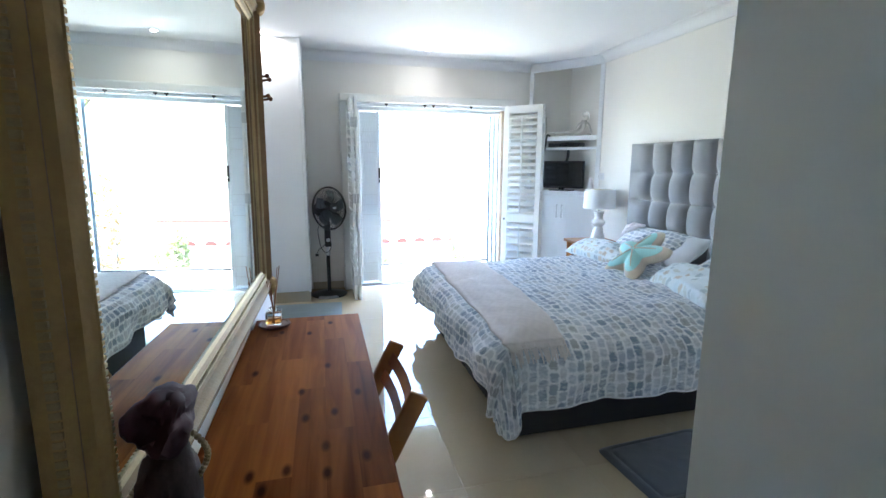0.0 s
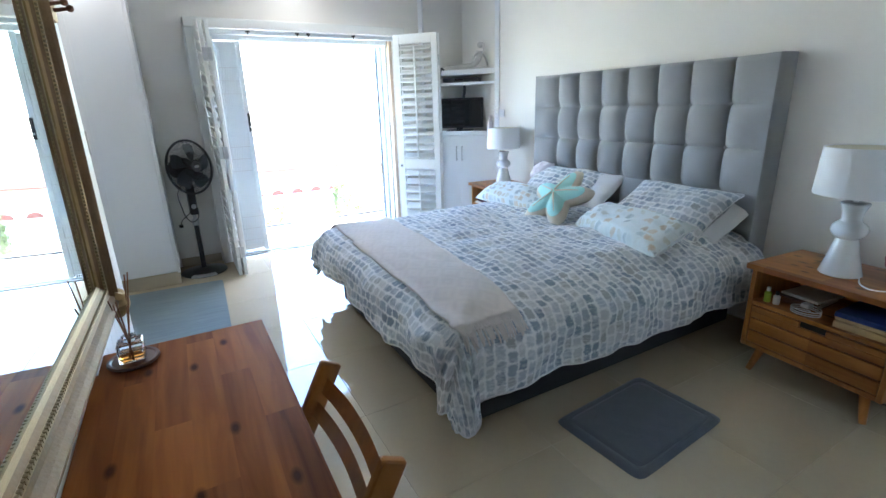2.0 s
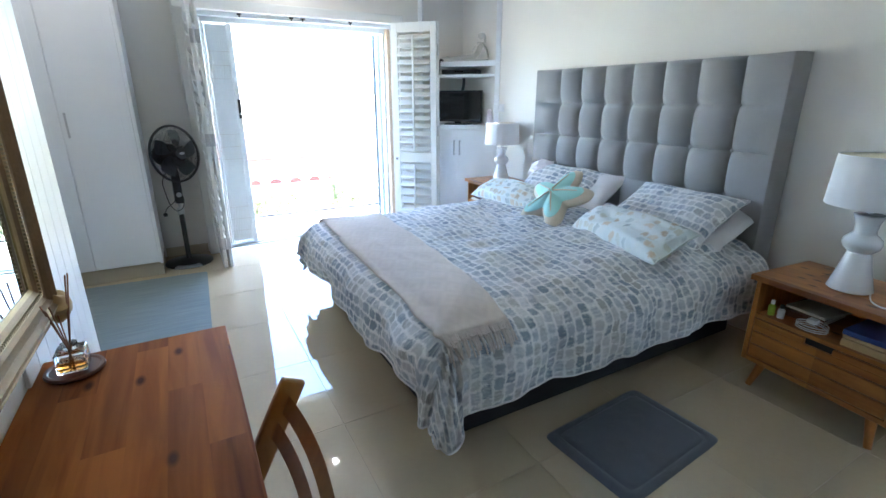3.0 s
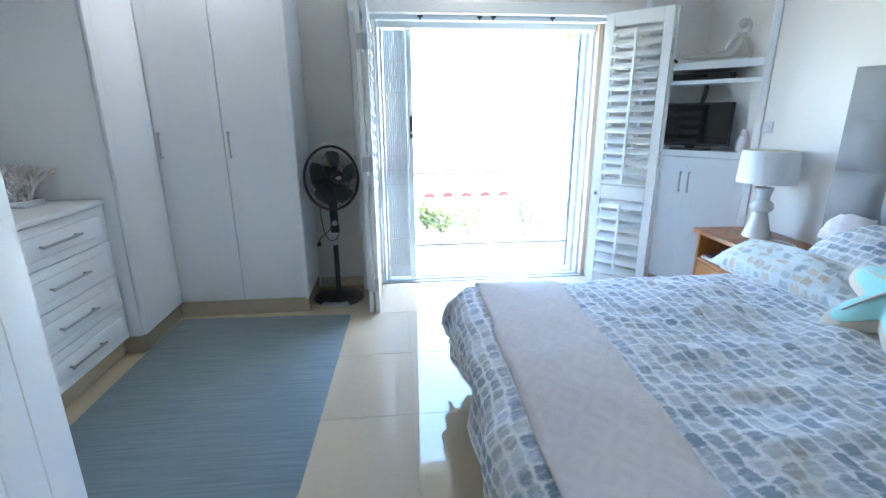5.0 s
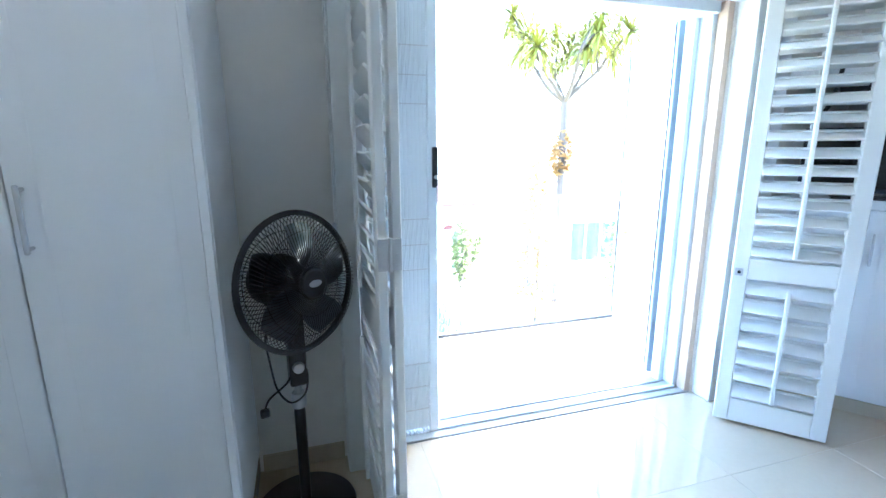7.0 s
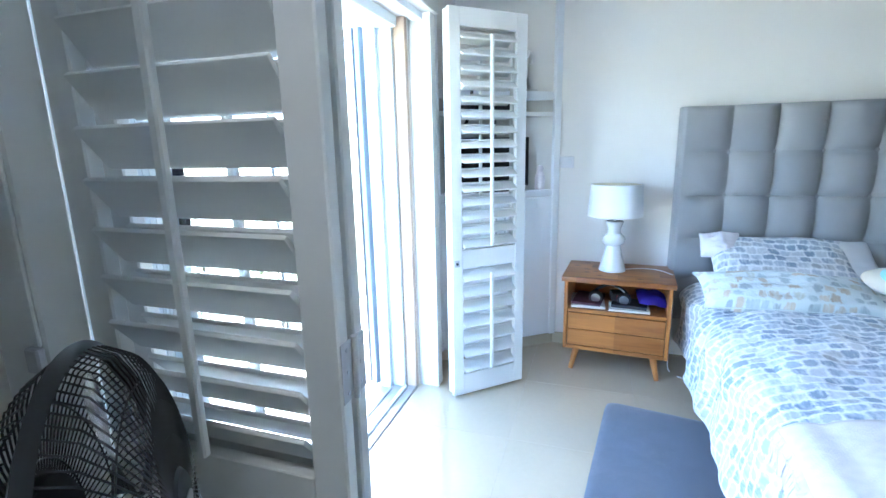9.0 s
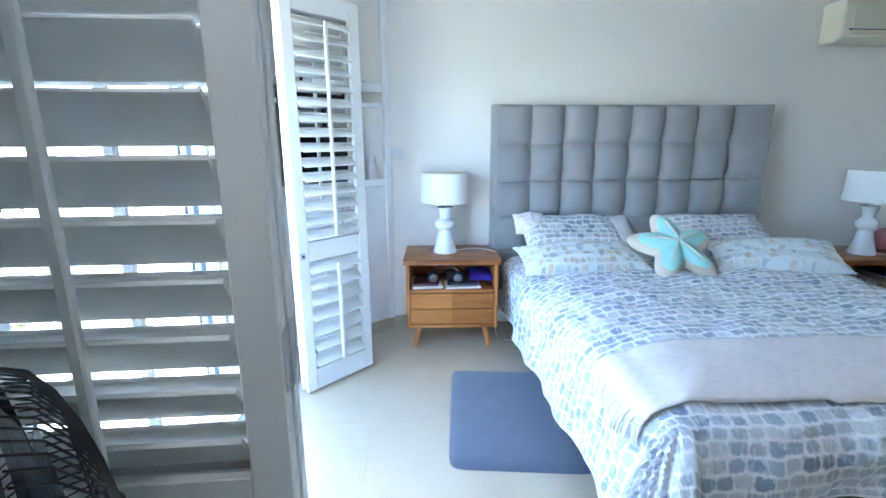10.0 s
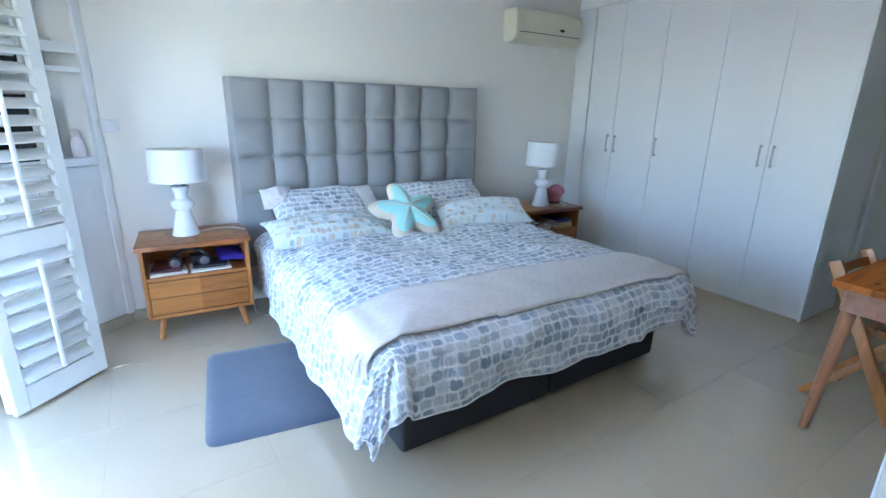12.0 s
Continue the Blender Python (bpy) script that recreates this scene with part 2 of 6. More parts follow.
ZINC = material("pale_zinc", (0.56, 0.56, 0.56), 0.45, metal=0.0, vary=0.05, scale=30, bump=0.03)
THROW = material("woven_throw", (0.73, 0.66, 0.62), 0.95, vary=0.10, scale=14, bump=0.9, grain=190, sheen=0.2)


def diamonds(m, size=0.06):
    """Adds a woven diamond figure, seen as tone and relief."""
    n, ln = m.node_tree.nodes, m.node_tree.links
    b = n["Principled BSDF"]
    co = n.new("ShaderNodeTexCoord")
    sp = n.new("ShaderNodeSeparateXYZ")
    ln.new(co.outputs["Object"], sp.inputs[0])

    def op(kind, a, v):
        k = n.new("ShaderNodeMath")
        k.operation = kind
        ln.new(a, k.inputs[0])
        if isinstance(v, float):
            k.inputs[1].default_value = v
        elif v is not None:
            ln.new(v, k.inputs[1])
        return k.outputs[0]
    fx = op("PINGPONG", op("DIVIDE", sp.outputs[0], size), 1.0)
    fy = op("PINGPONG", op("DIVIDE", sp.outputs[1], size * 1.3), 1.0)
    ring = op("PINGPONG", op("MULTIPLY", op("ADD", fx, fy), 2.5), 1.0)
    old = b.inputs["Base Color"].links[0].from_socket
    mul = n.new("ShaderNodeMix")
    mul.data_type, mul.blend_type = "RGBA", "MULTIPLY"
    mul.inputs[7].default_value = (0.925, 0.92, 0.92, 1)
    ln.new(op("MULTIPLY", ring, 0.9), mul.inputs[0])
    ln.new(old, mul.inputs[6])
    ln.new(mul.outputs[2], b.inputs["Base Color"])
    return m


diamonds(THROW)
MINT = material("mint_velour", (0.42, 0.76, 0.72), 0.9, vary=0.10, scale=9, bump=0.4, grain=300, sheen=0.4)
SAND = material("sand_velour", (0.66, 0.58, 0.46), 0.9, vary=0.10, scale=9, bump=0.4, grain=300, sheen=0.4)
MAT_GREY = material("grey_plush", (0.088, 0.102, 0.132), 0.95, vary=0.34, scale=9, bump=0.9, grain=420, sheen=0.5)
RUG = striped("blue_woven_rug", [(0.150, 0.190, 0.205), (0.172, 0.214, 0.228), (0.192, 0.233, 0.244), (0.222, 0.258, 0.264)], 1, 85.0)
DESK_WOOD = wood("acacia_top", (0.11, 0.024, 0.006), (0.52, 0.170, 0.036), along=1, plank=0.07, rough=0.62, coat=0.0, tone=0.36, spec=0.08)
DESK_SIDE = wood("acacia_side", (0.22, 0.08, 0.03), (0.45, 0.19, 0.08), along=1, plank=0.2, rough=0.4, knots=False)
LEG_WOOD = wood("acacia_leg", (0.24, 0.09, 0.035), (0.42, 0.18, 0.075), along=2, plank=0.2, rough=0.4, knots=False)
PINE = wood("oiled_oak", (0.17, 0.052, 0.010), (0.53, 0.212, 0.046), along=1, plank=0.11, rough=0.38)
PINE_X = wood("oiled_oak_cross", (0.17, 0.052, 0.010), (0.53, 0.212, 0.046), along=2, plank=0.13, rough=0.4)
CHAIR_WOOD = wood("varnished_beech", (0.30, 0.11, 0.022), (0.46, 0.19, 0.04), along=2, plank=0.3, rough=0.3, knots=False, tone=0.2, coat=0.4)
PORCELAIN = material("white_ceramic", (0.80, 0.81, 0.82), 0.1, vary=0.02, bump=0.0, coat=0.5)
SHADE = material("white_lampshade", (0.80, 0.80, 0.81), 0.85, vary=0.03, bump=0.3, grain=300)
SHADE_IN = material("cream_shade_lining", (0.72, 0.66, 0.50), 0.8)
BLACK = material("black_plastic", (0.012, 0.012, 0.014), 0.3, vary=0.2, bump=0.05)
BLACK_MATT = material("matt_black_plastic", (0.02, 0.02, 0.022), 0.55, vary=0.2, bump=0.1)
SMOKE = clear("smoked_blade", (0.05, 0.06, 0.075), 0.3, 1.2)
# white door stile with its shade put into a darker blue-grey
STILE_SHADED = material("shaded_white_stile", (0.20, 0.25, 0.29), 0.4, vary=0.05)
SCREEN = material("dark_screen", (0.008, 0.009, 0.010), 0.08, vary=0.1, bump=0.0)
GOLD = material("aged_gold_leaf", (0.50, 0.33, 0.14), 0.45, metal=0.35, vary=0.28, scale=22, bump=0.5, grain=120)
GOLD_PALE = material("worn_silver_gilt", (0.46, 0.34, 0.18), 0.5, metal=0.6, vary=0.45, scale=14, bump=0.4, grain=120, stretch=(3, 1, 6))
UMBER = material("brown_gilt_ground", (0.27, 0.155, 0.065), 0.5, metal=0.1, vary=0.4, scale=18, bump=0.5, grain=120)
GOLD_DARK = material("dark_gilt_ground", (0.26, 0.17, 0.08), 0.55, metal=0.45, vary=0.4, scale=18, bump=0.5, grain=120)
MIRROR = material("mirror_silver", (0.72, 0.78, 0.74), 0.004, metal=1.0, vary=0.0, bump=0.0)
ALU = material("white_aluminium", (0.68, 0.73, 0.76), 0.35, vary=0.03, bump=0.02)
GLASS = clear("clear_glass", (0.97, 0.99, 0.98))
AMBER = clear("amber_oil", (0.9, 0.35, 0.06), 0.0, 1.36)
REED = material("rattan_reed", (0.30, 0.13, 0.06), 0.7)
BROWN_WOOD = material("dark_coaster_wood", (0.16, 0.06, 0.03), 0.4, vary=0.25, scale=20)
AC_PLASTIC = material("yellowed_plastic", (0.74, 0.70, 0.56), 0.4, vary=0.04, bump=0.03)
CABLE = material("white_cable", (0.75, 0.75, 0.76), 0.45)
SILVER = material("silver_resin", (0.60, 0.58, 0.54), 0.3, metal=0.5, vary=0.2, scale=30, bump=0.3)
CORAL = material("dried_coral", (0.66, 0.61, 0.58), 0.9, vary=0.15, scale=20, bump=0.8, grain=200)
PAPER = material("paper_pages", (0.72, 0.68, 0.60), 0.9, bump=0.3, grain=300, stretch=(1, 1, 8))
NAVY = material("navy_cover", (0.03, 0.06, 0.22), 0.45)
PURPLE = material("purple_cloth", (0.07, 0.04, 0.42), 0.7)
TAN_COVER = material("tan_cover", (0.52, 0.36, 0.18), 0.55)
RED = material("red_plastic", (0.5, 0.03, 0.02), 0.4)
PINK_SALT = material("pink_mineral", (0.50, 0.20, 0.23), 0.55, vary=0.35, scale=18, bump=0.9, grain=60)
GREEN_CAP = material("lime_label", (0.35, 0.5, 0.05), 0.5)
FROST = clear("pale_bottle", (0.9, 0.9, 0.88), 0.2)
BAG_CLOTH = material("dark_patterned_cloth", (0.07, 0.045, 0.045), 0.8, vary=0.8, scale=30, bump=0.4)
PLUM = material("plum_cloth", (0.075, 0.024, 0.036), 0.7, vary=0.3, scale=20)
TIMBER = material("weathered_timber", (0.52, 0.40, 0.30), 0.7, vary=0.15, scale=20, bump=0.3)
TERRACE = material("terrace_tile", (0.40, 0.38, 0.34), 0.5, vary=0.08, scale=3, bump=0.1)
LEAF = material("strap_leaf", (0.20, 0.20, 0.025), 0.5, vary=0.4, scale=6)
LEAF_DRY = material("dry_orange_leaf", (0.28, 0.14, 0.03), 0.7, vary=0.4, scale=6)
BARK = material("grey_bark", (0.14, 0.11, 0.085), 0.9, vary=0.3, scale=8, bump=0.8, grain=60)
HEDGE = material("hedge_leaf", (0.11, 0.125, 0.024), 0.6, vary=0.4, scale=5)
BLUE_GRASS = material("blue_green_blade", (0.10, 0.14, 0.09), 0.6, vary=0.4, scale=4)
GRASS = material("dry_lawn", (0.26, 0.25, 0.15), 0.9, vary=0.3, scale=0.4)
RENDERED = material("white_render", (0.72, 0.70, 0.66), 0.8, vary=0.05)
ROOF = material("terracotta_roof", (0.17, 0.055, 0.04), 0.8, vary=0.2)
NET = material("teal_netting", (0.06, 0.20, 0.16), 0.8, vary=0.3)
LAMP_ON = glow("downlight_lens", (1.0, 0.97, 0.92), 1.2)


# ---- mesh helpers ----
def finish(name, bm, mat, parent=None, label="", smooth=0.6):
    me = bpy.data.meshes.new(name)
    bm.normal_update()
    bm.to_mesh(me)
    bm.free()
    for mm in (mat if isinstance(mat, (list, tuple)) else [mat]):
        me.materials.append(mm)
    me.shade_smooth()
    me.set_sharp_from_angle(angle=smooth)
    ob = new(name, me)
    if parent is not None:
        ob.parent = parent
    if label:
        ob["label"] = label
    return ob


def part(name, bm, mat, parent, label=""):
    return finish(name, bm, mat, parent, label)


def thing(name, m, label, category, group=""):
    e = new(name)
    e.empty_display_size = 0.1
    e.matrix_world = m
    return tagged(e, label, category, group)


def setting(name, bm, mat, label=""):
    ob = finish(name, bm, mat, None)
    return tagged(ob, label, "", "", "structure")


def box(bm, x0, y0, z0, x1, y1, z1, bevel=0.0, segs=1, m=None):
    r = bmesh.ops.create_cube(bm, size=1)
    vs = r["verts"]
    for v in vs:
        v.co = Vector((x0 if v.co.x < 0 else x1, y0 if v.co.y < 0 else y1, z0 if v.co.z < 0 else z1))
    if bevel > 0:
        es = list({e for v in vs for e in v.link_edges})
        out = bmesh.ops.bevel(bm, geom=es, offset=bevel, segments=segs, affect="EDGES", profile=0.6)
        vs = list({v for f in out["faces"] for v in f.verts} | {v for v in vs if v.is_valid})
    if m is not None:
        for v in vs:
            v.co = m @ v.co
    return bm


def b_(*a, **k):
    return box(bmesh.new(), *a, **k)


def rod(bm, a, b, r0, r1=None, segs=12):
    a, b = Vector(a), Vector(b)
    r1 = r0 if r1 is None else r1
    d = b - a
    m = Matrix.Translation((a + b) / 2) @ d.to_track_quat("Z", "Y").to_matrix().to_4x4()
    bmesh.ops.create_cone(bm, cap_ends=True, segments=segs, radius1=r0, radius2=r1, depth=d.length, matrix=m)
    return bm


def lathe(bm, prof, segs=32, centre=(0, 0)):
    rings = []
    for r, z in prof:
        rings.append([bm.verts.new((centre[0] + r * math.cos(2 * math.pi * i / segs), centre[1] + r * math.sin(2 * math.pi * i / segs), z)) for i in range(segs)])
    for p, q in zip(rings, rings[1:]):
        for i in range(segs):
            j = (i + 1) % segs
            bm.faces.new((p[i], p[j], q[j], q[i]))
    if prof[0][0] > 1e-5:
        bm.faces.new(rings[0][::-1])
    if prof[-1][0] > 1e-5:
        bm.faces.new(rings[-1])
    return bm


def tube(bm, pts, r, segs=8, r_end=None):
    """A tube along points, smoothed, tapering to r_end."""
    pts = [Vector(p) for p in pts]
    fine = []
    for i in range(len(pts) - 1):
        p0, p1, p2, p3 = pts[max(0, i - 1)], pts[i], pts[i + 1], pts[min(len(pts) - 1, i + 2)]
        for k in range(4):
            t = k / 4
            fine.append(0.5 * ((2 * p1) + (p2 - p0) * t + (2 * p0 - 5 * p1 + 4 * p2 - p3) * t * t + (3 * p1 - p0 - 3 * p2 + p3) * t ** 3))
    fine.append(pts[-1])
    rings = []
    side = None
    for i, p in enumerate(fine):
        d = (fine[min(i + 1, len(fine) - 1)] - fine[max(i - 1, 0)]).normalized()
        if side is None:
            side = d.orthogonal().normalized()
        side = (side - d * side.dot(d)).normalized()
        up = d.cross(side)
        rr = r if r_end is None else r + (r_end - r) * i / (len(fine) - 1)
        rings.append([bm.verts.new(p + rr * (math.cos(2 * math.pi * k / segs) * side + math.sin(2 * math.pi * k / segs) * up)) for k in range(segs)])
    for p, q in zip(rings, rings[1:]):
        for k in range(segs):
            j = (k + 1) % segs
            bm.faces.new((p[k], p[j], q[j], q[k]))
    bm.faces.new(rings[0][::-1])
    bm.faces.new(rings[-1])
    return bm


def grid(bm, nu, nv, f, uvf=None):
    """A sheet of nu x nv quads; f(s, t) gives the place, uvf(s, t) the flat cloth's metres."""
    vs = [[bm.verts.new(f(i / nu, j / nv)) for j in range(nv + 1)] for i in range(nu + 1)]
    lay = bm.loops.layers.uv.verify()
    for i in range(nu):
        for j in range(nv):
            fc = bm.faces.new((vs[i][j], vs[i + 1][j], vs[i + 1][j + 1], vs[i][j + 1]))
            if uvf:
                for lp, (a, b) in zip(fc.loops, ((i, j), (i + 1, j), (i + 1, j + 1), (i, j + 1))):
                    lp[lay].uv = uvf(a / nu, b / nv)
    return vs


# ---- the room ----
CEILING = 2.56
bm = bmesh.new()
box(bm, -1.5, 5.74, 0, 0.60, 5.96, CEILING)
box(bm, 2.36, 5.74, 0, 3.40, 5.96, CEILING)
box(bm, 0.60, 5.74, 2.04, 2.36, 5.96, CEILING)
setting("wall_north", bm, WALL, "off-white painted wall around the terrace doors")
setting("wall_east", b_(3.22, 0.30, 0, 3.40, 5.74, CEILING), WALL, "off-white painted wall behind the headboard")
setting("wall_south", b_(0.98, 0.30, 0, 3.22, 0.45, CEILING), WALL, "off-white wall behind the built-in wardrobe")
setting("wall_passage", b_(0.90, -1.0, 0, 0.98, 0.45, CEILING), WALL, "off-white wall of the entrance passage")
setting("wall_entrance", b_(-0.17, -1.10, 0, 0.98, -1.0, CEILING), WALL, "off-white wall closing the passage")
wall_west = setting("wall_west", b_(-0.17, -1.0, 0, -0.052, 3.03, CEILING), WALL, "white wall with the mirror and tongue-and-groove boards")
setting("wall_alcove_south", b_(-1.50, 2.90, 0, -0.17, 3.03, CEILING), WALL, "off-white wall of the dressing alcove")
setting("wall_alcove_west", b_(-1.50, 3.03, 0, -1.38, 5.74, CEILING), WALL, "off-white wall behind the chest of drawers")
setting("ceiling", b_(-1.50, -1.10, CEILING, 3.40, 5.96, CEILING + 0.12), CEIL, "smooth white ceiling")
setting("roof_slab", b_(-1.60, -1.2, CEILING + 0.13, 3.50, 6.05, CEILING + 0.3), WALL, "plain roof slab over the room")


def cove(bm, a, b, inward, size=0.09):
    """A coved cornice from a to b under the ceiling; inward is the unit step away from the wall."""
    prof = [(0.0, -size), (0.012, -size)]
    for i in range(7):
        w = i / 6 * math.pi / 2
        prof.append((size - (size - 0.012) * math.cos(w) * 1.0, -size * 0.98 + (size * 0.86) * math.sin(w)))
    prof += [(size + 0.01, 0.0), (0.0, 0.0)]
    rows = [[bm.verts.new((p[0] + inward[0] * o, p[1] + inward[1] * o, CEILING + h)) for o, h in prof] for p in (a, b)]
    for i in range(len(prof) - 1):
        bm.faces.new((rows[0][i], rows[1][i], rows[1][i + 1], rows[0][i + 1]))
    return bm


setting("cornice_north", cove(bmesh.new(), (0.09, 5.74), (2.66, 5.74), (0, -1)), CEIL, "white coved plaster cornice")
setting("cornice_east", cove(bmesh.new(), (3.22, 5.03), (3.22, 1.2), (-1, 0)), CEIL, "white coved plaster cornice")
setting("baseboard_north", b_(0.10, 5.728, 0, 0.44, 5.739, 0.08, 0.003), SKIRT, "beige tile skirting")
setting("baseboard_east", b_(3.208, 4.34, 0, 3.219, 5.04, 0.08, 0.003), SKIRT, "beige tile skirting")
setting("baseboard_east_south", b_(3.208, 1.2, 0, 3.219, 2.32, 0.08, 0.003), SKIRT, "beige tile skirting")
setting("baseboard_passage", b_(0.888, -0.2, 0, 0.899, 0.44, 0.08, 0.003), SKIRT, "beige tile skirting")
setting("trim_passage", b_(0.872, 0.22, 0.08, 0.899, 0.30, 2.2, 0.004), LACQUER, "white door architrave in the passage")

# tongue-and-groove boards on the wall end past the desk
board = bmesh.new()
box(board, 0, 0.0003, 0, 0.009, 0.0937, CEILING - 0.002, 0.0016)
board_mesh = None
for i in range(8):
    if board_mesh is None:
        ob = finish("board", board, LACQUER, wall_west)
        board_mesh = ob.data
    else:
        ob = new("board", board_mesh)
        ob.parent = wall_west
    ob.location = (-0.051, 2.278 + 0.094 * i, 0.001)

# ---- shutter frame, grille and glass door in the opening ----
frame_thing = tagged(new("door_1"), "white shutter frame lining the terrace doorway", "", "", "structure")
part("post", b_(0.45, 5.62, 0.0, 0.525, 5.739, 2.12, 0.004), SHUTTER, frame_thing)
part("post", b_(2.37, 5.62, 0.0, 2.445, 5.739, 2.12, 0.004), SHUTTER, frame_thing)
part("header", b_(0.45, 5.60, 2.055, 2.445, 5.739, 2.135, 0.005), SHUTTER, frame_thing)
part("track", b_(0.527, 5.66, 2.02, 2.368, 5.72, 2.054, 0.003), ALU, frame_thing)
for x in (0.95, 1.38, 1.48, 1.92):
    bm = b_(x - 0.018, 5.645, 2.036, x + 0.018, 5.658, 2.050, 0.002)
    rod(bm, (x, 5.652, 2.036), (x, 5.652, 2.02), 0.006)
    part("roller", bm, BLACK_MATT, frame_thing, "small dark roller bracket")
part("jamb", b_(0.601, 5.76, 0, 0.64, 5.90, 2.038, 0.003), ALU, frame_thing)
part("jamb", b_(2.322, 5.742, 0.009, 2.358, 5.805, 2.036, 0.003), TIMBER, frame_thing, "bare weathered timber door jamb")
part("jamb", b_(2.30, 5.807, 0.009, 2.358, 5.93, 2.0, 0.004), ALU, frame_thing)
part("jamb", b_(2.27, 5.885, 0, 2.299, 5.95, 2.0, 0.003), ALU, frame_thing)
part("lintel", b_(0.642, 5.78, 1.985, 2.316, 5.93, 2.038, 0.004), ALU, frame_thing)
part("sill", b_(0.60, 5.742, -0.02, 2.36, 5.96, 0.008, 0.003), TERRACE, frame_thing)
part("sill_rail", b_(0.64, 5.79, 0.009, 2.30, 5.815, 0.022, 0.003), ALU, frame_thing)
part("sill_rail", b_(0.64, 5.87, 0.009, 2.27, 5.885, 0.018, 0.003), STEEL, frame_thing)

grille = thing("security_grille", pose(0, 0, 0), "folded white steel concertina security grille in the doorway", "security grille")
part("end_post", b_(0.845, 5.765, 0.03, 0.888, 5.80, 1.98, 0.004), ALU, grille)
part("wall_post", b_(0.645, 5.765, 0.03, 0.672, 5.80, 1.98, 0.004), ALU, grille)
for i in range(10):
    x = 0.674 + i * 0.0170
    part("bar", b_(x, 5.772, 0.05, x + 0.0167, 5.79, 1.97, 0.0015), ALU, grille)
    part("bar_foot", b_(x + 0.002, 5.762, 0.024, x + 0.012, 5.80, 0.048, 0.003), ALU, grille)
for zc, half in ((0.268, 0.122), (0.945, 0.118), (1.643, 0.118)):
    for i in range(8):
        bm = bmesh.new()
        m = pose(0.683 + i * 0.0215, 5.768, zc, 0, 7, 0)
        box(bm, -0.004, -0.0035, -half, 0.004, 0.0, half, 0.001, m=m)
        strip = part("lattice_strip", bm, ALU, grille)
        for dz in (-half + 0.006, 0.0, half - 0.006):
            p = m @ Vector((0, -0.0034, dz))
            part("rivet", rod(bmesh.new(), p, p + Vector((0, -0.002, 0)), 0.0032, None, 8), STEEL, strip)
    for dz in (-half + 0.006, 0.0, half - 0.006):
        part("link_bar", b_(0.676, 5.7685, zc + dz - 0.0015, 0.842, 5.7715, zc + dz + 0.0015), STEEL, grille)
lock_part = part("lock_case", b_(0.862, 5.745, 1.19, 0.887, 5.764, 1.36, 0.004), BLACK, grille, "black lock case")
bm = rod(bmesh.new(), (0.874, 5.744, 1.235), (0.874, 5.730, 1.235), 0.008)
box(bm, 0.870, 5.715, 1.13, 0.878, 5.722, 1.20, 0.002)
part("key", bm, STEEL, lock_part, "key hanging in the lock")

# glass leaf swung out onto the terrace
leaf = thing("glass_door", pose(2.268, 5.955, 0.01, 0, 0, math.degrees(math.atan2(0.975, 0.46))), "white-framed glass door swung open over the terrace", "door")
# near stile: coloured as if in shade, unlike the other white members
part("stile", b_(0.0, -0.02, 0.02, 0.055, 0.022, 1.985, 0.004), STILE_SHADED, leaf)
part("stile", b_(1.00, -0.02, 0.02, 1.045, 0.022, 1.985, 0.004), ALU, leaf)
part("rail", b_(0.056, -0.02, 0.02, 0.999, 0.022, 0.09, 0.004), ALU, leaf)
part("rail", b_(0.056, -0.02, 1.935, 0.999, 0.022, 1.985, 0.004), ALU, leaf)
pane = part("pane", b_(0.054, -0.002, 0.088, 1.002, 0.004, 1.937), GLASS, leaf)
pane.visible_shadow = False
# black strips that draw the dark lines along the leaf's edges
part("edge_strip", b_(1.016, 0.0225, 0.02, 1.046, 0.028, 1.985), BLACK_MATT, leaf)
part("edge_strip", b_(0.040, 0.0225, 0.02, 0.056, 0.026, 1.985), BLACK_MATT, leaf)
for z in (0.25, 1.0, 1.75):
    part("hinge", rod(bmesh.new(), (-0.002, -0.03, z - 0.04), (-0.002, -0.03, z + 0.04), 0.008), STEEL, leaf)


